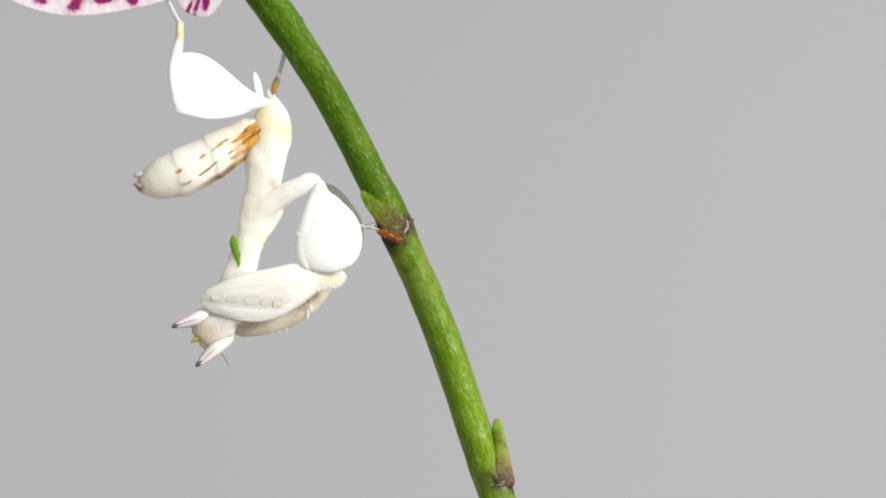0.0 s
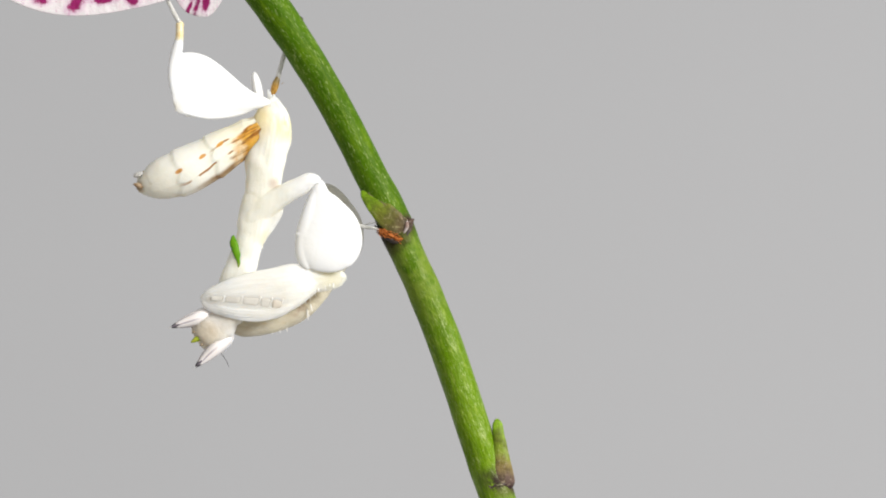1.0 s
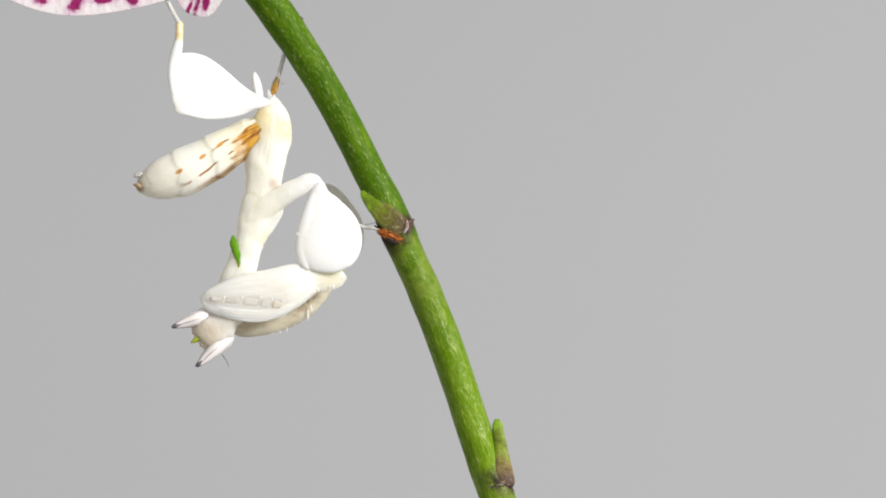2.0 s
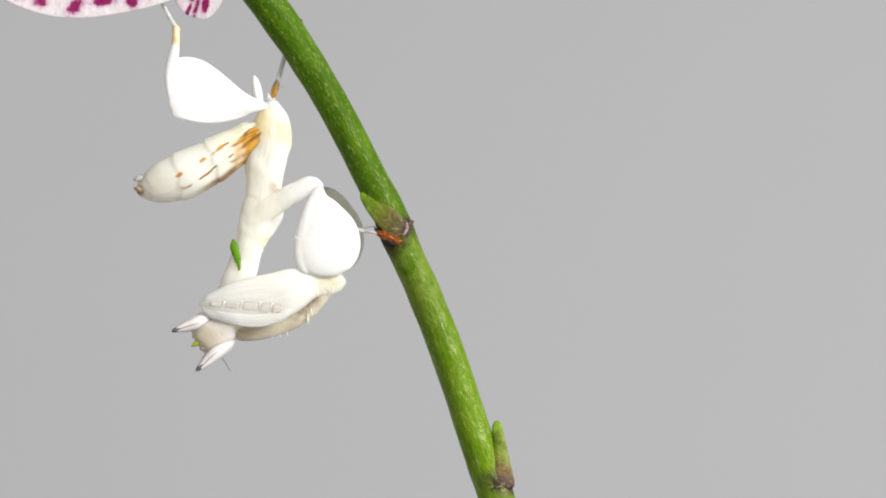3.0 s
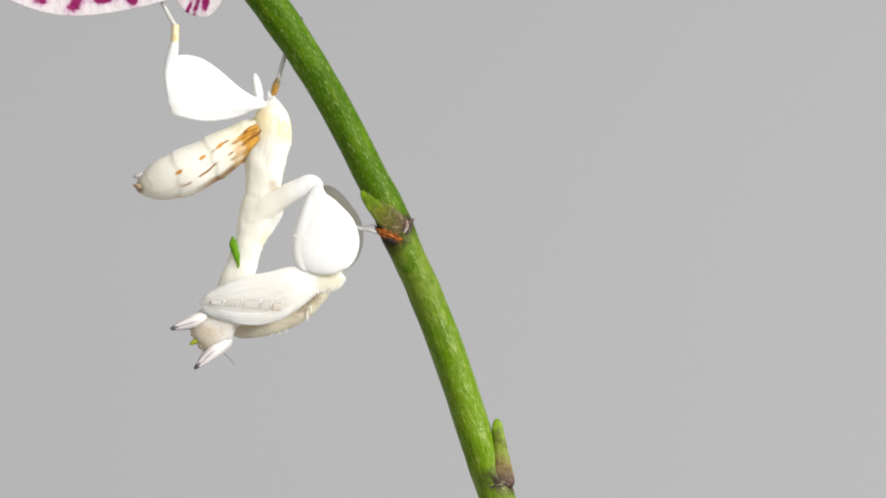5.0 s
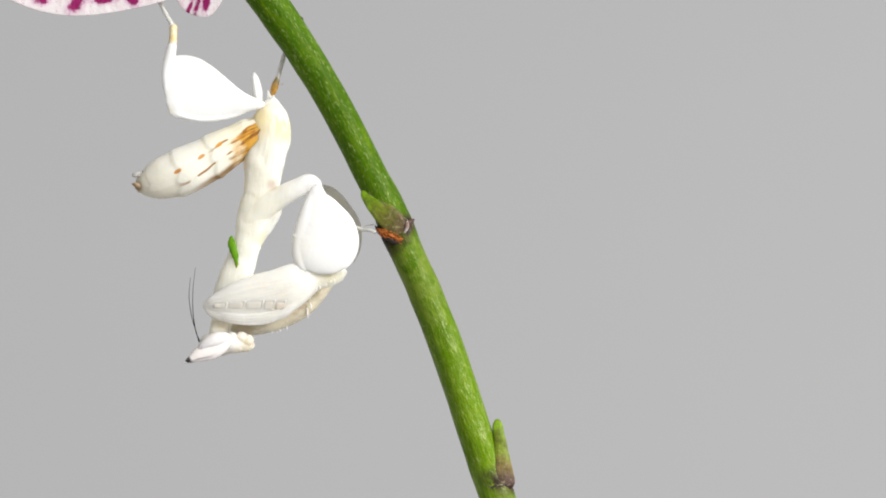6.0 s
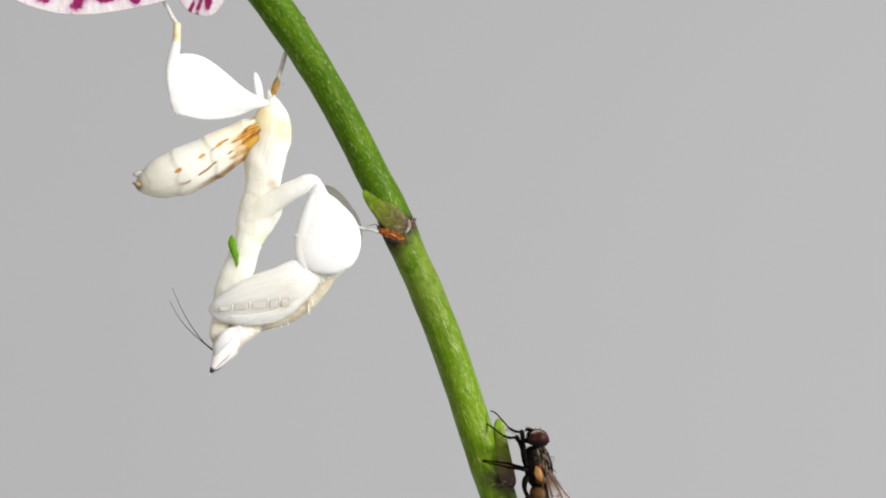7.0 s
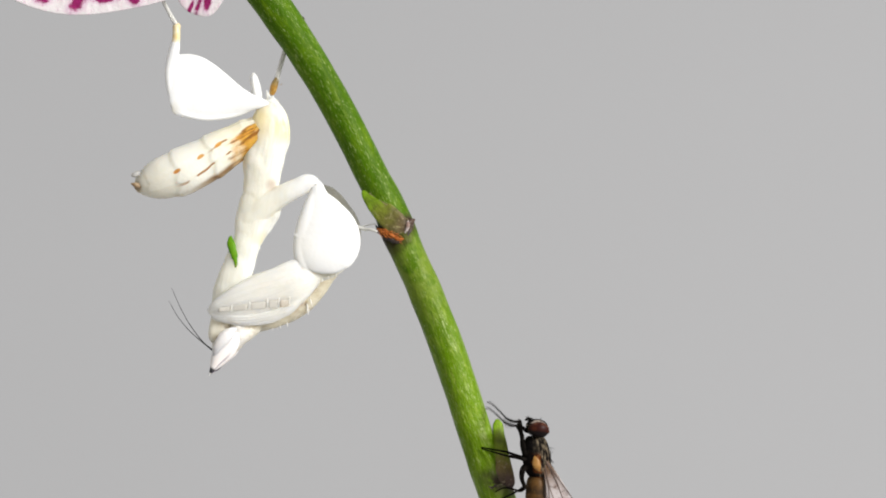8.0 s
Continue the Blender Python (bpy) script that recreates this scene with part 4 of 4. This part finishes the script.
        part("eye_stripe", loft([(375, 638.5, 31 * s, 0.5, 0.5), (364, 638.5, 33.5 * s, 1.4, 1.8), (352, 641, 37 * s, 1.6, 2.0), (342, 643, 39.5 * s, 1.6, 1.8), (336, 643.5, 41 * s, 0.8, 0.8)], 10, 5), stripe_paint.m, head, "dark stripe along the eye")
        part("eye_tip", spike((337, 641.5, 40.5 * s), (330, 645.5, 42.5 * s), 2.4), white, head, "pale point of the eye")
        lean, long = (-7, 0.95) if s < 0 else (6, 1.12)
        antennae.append(part("antenna", tube([(355 + x * long, 609 + y * long, z * s) for x, y, z in ((0, 0, 6), (-8, -18, 8), (-17 + lean * 0.5, -48, 11), (-22 + lean, -81, 13), (-22 + lean * 1.3, -117, 14))], 1.0, 0.30),
                             dark_paint(), head, "thin dark antenna", at(355, 609, 6 * s)))
        part("palp", spike((440, 606, 6 * s), (452, 600, 9 * s), 3.5), cream, head)
    part("crown_spike", loft([(372, 622, 0, 5, 5), (364, 627, 0, 5.8, 5.5), (356, 631.5, 0, 4.4, 4.4), (349, 635, 0, 1.2, 1.2)], 12, 4), olive.m, head, "small green spike between the eyes")
    for s in (-1, 1):
        part("ocellus", loft([(366, 630, 12 * s, 1, 1), (362, 631, 13 * s, 2, 2), (358, 630, 13 * s, 1, 1)], 10, 3), umber, head)
    return {"mantis": mantis, "hind": hind, "middle": middle, "fore": fore, "far_fore": far_fore, "head": head, "antennae": antennae}


DARK = []


def dark_paint():
    if not DARK:
        p = Paint("dark_cuticle").base((0.004, 0.0035, 0.003)).put("Roughness", 0.5).put("Specular IOR Level", 0.03).put("IOR", 1.2)
        p.mix(p.noise(2500), (0.011, 0.009, 0.008))
        DARK.append(p.m)
    return DARK[0]


# ---------------------------------------------------------------- the fly
FLY = at(946, 806)
FLY_SEAT = at(946, 806, -60)
FRONT_ROOT = at(926, 786, -8)


def build_fly():
    fly = thing("fly", FLY, "dark grey fly with red-brown eyes climbing up the green stem", "fly")
    dark = dark_paint()
    p = Paint("thorax_dust").base((0.007, 0.006, 0.006)).put("Roughness", 0.5).put("Specular IOR Level", 0.05).put("IOR", 1.2)
    back = p.ramp(p.uv(0), 0.70, 0.80)
    p.mix(p.math("MULTIPLY", p.math("MULTIPLY", p.ramp(p.uv(0), 0.66, 0.72), p.ramp(p.uv(0), 0.82, 0.76)), p.math("MULTIPLY", p.ramp(p.uv(1), 0.30, 0.45), p.noise(1600, low=0.36, high=0.55))), (0.17, 0.050, 0.012))
    p.mix(p.math("MULTIPLY", back, p.noise(1.0, "UV", (34, 5, 1), 4, 0.7, 0.48, 0.62)), (0.19, 0.15, 0.10))
    p.mix(p.math("MULTIPLY", p.noise(1500, low=0.56, high=0.68), 0.5), (0.04, 0.03, 0.02))
    p.bump(p.noise(3000), 0.8, 0.00008)
    thorax = part("thorax", loft([(941, 766, 0, 12, 12), (943, 776, 0, 20, 20), (946, 796, 0, 24.5, 25), (949, 818, 0, 24, 24), (953, 838, 0, 16, 17), (955, 850, 0, 6, 6)], 24, 7, rough=1.5, grain=0.8),
                  p.m, fly, "dusty grey striped thorax")
    amber = Paint("fly_amber").base((0.34, 0.165, 0.035)).put("Roughness", 0.5)
    amber.mix(amber.noise(1100, low=0.45, high=0.62), (0.16, 0.07, 0.02))
    part("wing_scale", loft([(942, 800, -24, 1.5, 1.5), (943.5, 805, -26, 5, 2.5), (946, 813, -26.5, 6.5, 3), (948.5, 821, -25, 5.5, 2.5), (951, 827, -22, 2, 1.5)], 18, 6, rough=1.6, grain=0.5), amber.m, thorax, "amber wing scale")
    p = Paint("abdomen_bands").base((0.105, 0.052, 0.015)).put("Roughness", 0.45).put("Specular IOR Level", 0.1)
    wave = p.math("SINE", p.math("MULTIPLY", p.uv(1), 26.0))
    p.mix(p.math("MULTIPLY", p.math("MULTIPLY", p.ramp(wave, 0.1, 0.9), p.noise(700, low=0.3, high=0.6)), 0.75), (0.020, 0.014, 0.009))
    p.mix(p.math("MULTIPLY", p.noise(620, detail=5, low=0.46, high=0.60), 0.75), (0.030, 0.018, 0.009))
    p.mix(p.math("MULTIPLY", p.noise(1700, low=0.55, high=0.7), 0.4), (0.26, 0.17, 0.07))
    p.mix(p.math("MULTIPLY", p.ramp(p.uv(0), 0.82, 0.92), 0.85), (0.018, 0.013, 0.010))
    part("abdomen", loft([(948, 832, 0, 10, 10), (947, 846, 0, 17, 20), (946, 868, 0, 18.5, 23), (945, 895, 0, 17, 21), (944, 918, 0, 11, 14), (944, 932, 0, 4, 5)], 24, 7, rough=1.2, grain=0.7), p.m, fly, "brown banded abdomen")
    head = part("head", loft([(931, 757, 0, 8, 13), (938, 754, 0, 15, 20), (948, 754, 0, 17, 23), (958, 757, 0, 15, 20), (966, 760, 0, 7, 11)], 22, 6), dark, fly, "dark head with a pale face stripe")
    red = Paint("eye_red").base((0.030, 0.006, 0.004)).put("Roughness", 0.45).put("Specular IOR Level", 0.12)
    red.mix(red.noise(1.0, "UV", (3, 5, 1), 2, 0.5, 0.45, 0.6), (0.055, 0.014, 0.006))
    red.mix(red.math("MULTIPLY", red.ramp(red.uv(0), 0.84, 0.92), red.noise(1500, low=0.4, high=0.6)), (0.11, 0.040, 0.022))
    red.mix(red.ramp(red.uv(0), 0.77, 0.69), (0.007, 0.004, 0.004))
    face = Paint("face_silver").base((0.36, 0.29, 0.24)).put("Roughness", 0.45)
    face.mix(face.noise(1600, low=0.45, high=0.6), (0.03, 0.02, 0.016))
    for s in (-1, 1):
        part("eye", loft([(932, 754, 17 * s, 3, 3), (938, 754, 20 * s, 10, 7), (950, 754, 22 * s, 13, 9), (960, 756, 20 * s, 11, 7), (967, 759, 17 * s, 3, 3)], 20, 6), red.m, head, "dark red-brown compound eye")
        part("feeler", tube([(938, 738, 4 * s), (932, 736, 5 * s), (927, 740, 5 * s)], 2.0, 1.2), dark, head)
    part("face", loft([(929, 749, 0, 2, 10), (938, 743, 0, 3, 16), (950, 741, 0, 3, 18), (960, 745, 0, 2.5, 16), (967, 753, 0, 1.5, 9)], 14, 5, rough=0.8, grain=0.4), face.m, head, "pale silvery face")
    part("mouth", tube([(936, 758, 0), (929, 757, 0), (924, 753, 0), (922, 750, 0)], 5, 2.2), dark, head)
    bm = bmesh.new()
    rnd = random.Random(7)
    for k in range(26):
        a = rnd.uniform(-1.3, 1.3)
        v = rnd.uniform(782, 842)
        r = 22 if v < 830 else 15
        u, d = 950 + r * math.cos(a), -r * math.sin(a)
        spike((u - 2, v, d), (u + 6 * math.cos(a), v + 6 + rnd.uniform(-3, 3), d - 6 * math.sin(a)), 0.42, bm)
    for k in range(10):
        a = rnd.uniform(-1, 1)
        spike((944 + 13 * a, 740, 6 * a), (944 + 18 * a, 732 + rnd.uniform(-2, 3), 9 * a), 0.7, bm)
    tagged(part("bristles", bm, dark, fly), kind="stuff")

    # wings: clear blades with veins
    vein_paint = Paint("wing_vein").base((0.12, 0.07, 0.05)).put("Roughness", 0.5)
    vein_paint.mix(vein_paint.noise(900), (0.08, 0.05, 0.035))
    glass = Paint("wing_film").base((0.72, 0.66, 0.65)).put("Roughness", 0.25)
    glass.put("Alpha", 0.55)
    glass.mix(glass.math("MULTIPLY", glass.noise(420, detail=4, low=0.44, high=0.56), 0.85), (0.30, 0.20, 0.17))
    glass.mix(glass.ramp(glass.uv(1), 0.42, 0.10), (0.20, 0.11, 0.06))
    for s in (-1, 1):
        bm = bmesh.new()
        spread = 3 if s < 0 else -5
        line = [(961, 808, 18 * s), (971 + spread * 0.3, 836, 22 * s), (984 + spread * 0.7, 872, 24 * s), (1000 + spread, 908, 22 * s), (1013 + spread, 938, 18 * s)]
        loft([(*q, w, 0.5) for q, w in zip(line, (4, 12, 19, 20, 6))], 24, 6, bm=bm)
        wing = part("wing", bm, glass.m, fly, "clear smoky wing with brown veins")
        fine = catmull([(*q, w) for q, w in zip(line, (4, 12, 19, 20, 6))], 6)

        def on_wing(f, s):
            """A point at f across (-1 to 1) and s along (0 to 1) the blade; the veins bow and fan outwards."""
            q = fine[round(s * (len(fine) - 1))]
            bow = f * (0.72 + 0.24 * math.sin(math.pi * s)) + 0.22 * math.sin(3.4 * s + 5 * f)
            return (q[0] + bow * q[3] * 0.86, q[1] - bow * q[3] * 0.5, q[2] - 0.7)
        for f, end in ((-0.98, 0.95), (-0.45, 1.0), (0.1, 0.62), (0.35, 0.95), (0.95, 0.8)):
            part("vein", tube([on_wing(f, end * k / 8) for k in range(9)], 0.8, 0.4, around=6, step=2), vein_paint.m, wing)
        for f0, f1, s0 in ((-0.45, 0.1, 0.34), (-0.45, 0.35, 0.60), (0.35, 0.95, 0.42)):
            part("vein", tube([on_wing(f0, s0), on_wing((f0 + f1) / 2, s0 + 0.03), on_wing(f1, s0 + 0.04)], 0.45, 0.4, around=6, step=2), vein_paint.m, wing)

    # legs
    front = []
    for s in (-1, 1):
        d = 12 * s
        bm = bmesh.new()
        lift = 4 * s
        loft([(942, 804, d, 5, 5), (931, 798, d, 8, 7), (924, 786, d, 5.5, 5), (922, 770, d - 2, 3.6, 3.6), (919, 757, d - 4, 3.6, 3.6), (917, 748 + lift, d - 6, 4.4, 4.2), (916, 743 + lift, d - 6, 3.4, 3.4), (916, 740 + lift, d - 6, 1, 1)], 10, 4, bm=bm, rough=0.8, grain=0.4)
        tube([(919, 744 + lift, d - 6), (906, 744 + lift, d - 12), (893, 738 + lift, d - 16)], 2.6, 2.0, bm)
        tube([(894, 739 + lift, d - 16), (881, 727 + lift, 18 + d * 0.3), (868, 716 + lift, 38 + d * 0.3), (861, 715 + lift, 48 + d * 0.3)], 1.5, 1.0, bm)
        for k in range(6):
            spike((905 - 3 * k, 744 + lift - k, d - 12), (902 - 3 * k, 749 + lift - k, d - 13), 0.6, bm)
        front.append(part("front_leg", bm, dark, fly, "", FRONT_ROOT))
        bm = bmesh.new()
        d = 14 * s
        tube([(932, 806, d), (924, 806, d * 1.2), (914, 803, d * 1.3 - 4), (896, 799 - 3 * s, 6 + d * 0.5)], 4.2, 2.2, bm)
        tube([(897, 799 - 3 * s, 6 + d * 0.5), (876, 795 - 2 * s, 17 + d * 0.3), (851, 790 - s, 27 + d * 0.1)], 1.9, 1.0, bm)
        part("middle_leg", bm, dark, fly)
        bm = bmesh.new()
        tube([(936, 818, d), (924, 824, d * 1.3), (921, 840, d * 1.3), (927, 856, d * 1.3)], 4.8, 3.2, bm)
        tube([(927, 856, d * 1.3), (918, 862, d), (904, 864 + 6 * s, d + 4), (890, 868 + 9 * s, 18 + d * 0.2), (876, 876 + 9 * s, 26)], 2.2, 1.1, bm)
        part("hind_leg", bm, dark, fly)
    return {"fly": fly, "front": front}


# ---------------------------------------------------------------- build and move
build_flower(build_stem())
M = build_mantis()
F = build_fly()


def shifted(base, du, dv, turn=0.0, swing=0.0, roll=0.0):
    """The pose at base, moved in plan units and turned anticlockwise as seen by the lens; swing turns it about the upright,
    roll about the line from left to right."""
    return Matrix.Translation(Vector(base) + Vector((du * U, 0, -dv * U))) @ pose(0, 0, 0, 0, -turn, swing) @ pose(0, 0, 0, roll)


def head_turn(vertex, side):
    """The turn that takes the head from its built profile to one with this crown direction and this eye-to-eye direction."""
    def basis(a, b):
        a = Vector(a).normalized()
        b = (Vector(b) - a * a.dot(Vector(b))).normalized()
        return Matrix((a, b, a.cross(b))).transposed()
    return (basis(vertex, side) @ basis((-0.97, 0, -0.24), (0, 1, 0)).transposed()).to_4x4()


def motions():
    walk(M["mantis"], [(t, shifted(HIP, du, dv, a)) for t, du, dv, a in (
        (0.0, 0, 0, 0), (1.7, 0, 0, 0), (3.0, 1, 2.6, 0.1), (3.5, 0.5, 2.6, 0), (4.0, 0, 2.1, 0), (4.5, 1, 2.7, -0.1), (6.0, -1.5, 1.4, -0.5),
        (6.5, -3.6, 1.8, -0.58), (7.0, -3.6, 1.8, -0.6), (7.5, -4.4, 2.2, -0.5), (8.0, -4.5, 2.2, -0.4))])
    base = HIND_ROOT - HIP
    walk(M["hind"], [(t, shifted(base, du, dv, a, s)) for t, du, dv, a, s in (
        (0.0, 0, 0, 0, 0), (1.7, 0, 0, 0, 0), (3.0, -5, 0, 0.3, -4), (4.5, -6, 0, 0.4, -4), (6.0, -9, 2, 0.8, -6), (7.0, -4, 0, 0.9, -5), (8.0, -2, 0, 0.8, -5))])
    base = MIDDLE_ROOT - HIP
    walk(M["middle"], [(t, shifted(base, du, dv, a)) for t, du, dv, a in (
        (0.0, 0, 0, 0), (1.7, 0, 0, 0), (3.0, -4, 1, 0), (4.5, -5, 1, 0), (6.0, -3, 1, 0.2), (7.0, 0, 1, 0.4), (8.0, 1, 0, 0.3))])
    base = FAR_ELBOW - HIP
    walk(M["far_fore"], [(t, shifted(base, du, dv, a)) for t, du, dv, a in (
        (0.0, 0, 0, 0), (1.7, 0, 0, 0), (3.0, -1, 1, 0.2), (4.7, -1, 1, 0.2), (5.3, 1, -3, 0.8), (6.0, 3, -6, 1.2), (6.4, 3, -10, 1.8), (7.0, 4, -13, 2.0), (8.0, 4, -13, 2.0))])
    base = ELBOW - HIP
    walk(M["fore"], [(t, shifted(base, du, dv, a, 0, r)) for t, du, dv, a, r in (
        (0.0, 0, 0, 0, 0), (1.7, 0, 0, 0, 0), (3.0, -2, 2, 0.5, 0), (4.7, -2, 2, 0.5, 0), (5.3, 2, -2, 2.5, 3), (6.0, 4, -10, 5.7, 6), (6.4, 5, -18, 9.7, 9), (7.0, 6, -24, 11.5, 10), (8.0, 6, -25, 11.8, 10))])
    base = NECK - HIP
    away = head_turn((-0.85, 0.0, -0.52), (0.50, 0, -0.87))
    part_way = head_turn((-0.90, 0.0, -0.40), (0.35, 0.60, -0.70))
    side = head_turn((-0.97, 0, -0.24), (0, 1, 0))
    down = head_turn((-0.70, 0, -0.71), (0, 1, 0))

    def seat(du, dv, turn, back=0.0):
        return Matrix.Translation(base + Vector((du * U, back * U, -dv * U))) @ turn
    walk(M["head"], [(0.0, seat(-7, -10, away, 18)), (1.7, seat(-7, -10, away, 18)), (4.7, seat(-8, -8, away, 18)), (5.0, seat(-8, -8, away, 18)), (5.3, seat(-4, -4, part_way, 8)),
                     (5.55, seat(3, -4, side)), (6.1, seat(3, -4, side)), (6.3, seat(9, -5, down)), (6.5, seat(10, -5, down)), (8.0, seat(11, -6, down))])
    for s, ant in zip((-1, 1), M["antennae"]):
        base = PIVOT[ant.name] - NECK
        aim = away.to_3x3().inverted() @ Vector((0.40, 0.83, -0.40) if s > 0 else (0.30, 0.95, 0.0))
        out = Vector((-0.18, 0, 0.98)).rotation_difference(aim).to_matrix().to_4x4()
        if s > 0:
            out = Matrix.Rotation(math.pi, 4, aim) @ out
        close = pose(0, 0, 0, 0, 7 if s < 0 else 2.5, 0)
        rest = pose(0, 0, 0, 0, 5 if s < 0 else 4, 0)
        walk(ant, [(0.0, Matrix.Translation(base) @ out), (4.8, Matrix.Translation(base) @ out), (5.5, Matrix.Translation(base) @ close), (6.1, Matrix.Translation(base) @ close), (6.4, Matrix.Translation(base) @ rest), (8.0, Matrix.Translation(base) @ rest)])
    walk(F["fly"], [(t, shifted(FLY_SEAT, du, dv, a)) for t, du, dv, a in (
        (0.0, 110, 520, 6), (5.8, 90, 440, 6), (6.4, 20, 150, 2), (6.5, 14, 139, 2), (6.6, 8, 99, 1), (6.7, 7, 99, 1), (6.8, 10, 57, 4), (6.9, 0, 18, 3),
        (7.0, 1, 18, 3), (7.1, 1, 10, 2), (7.2, -4, 6, 0), (7.3, -4, 6, 0), (7.5, -3, 4, 0), (7.7, -3, 0, 0), (7.9, -3, -2, 0), (8.0, 0, 0, 0))])
    base = FRONT_ROOT - FLY
    reach = ((6.5, 22, 45), (6.6, 0, 0), (6.8, 0, 0), (7.0, 0, 0), (7.1, 11, 10), (7.2, 14, 13), (7.6, 14, 13), (7.7, 12, 12), (7.9, 12, 12), (8.0, 0, 0))
    for leg, turns in zip(F["front"], ((-5, -5, -6, -6, 4, 8, 8, 4, 8, 0), (-4, -4, 0, 6, 12, 14, 14, 9, 13, 2))):
        walk(leg, [(0.0, shifted(base, 22, 45, turns[0]))] + [(t, shifted(base, du, dv, a)) for (t, du, dv), a in zip(reach, turns)])


motions()
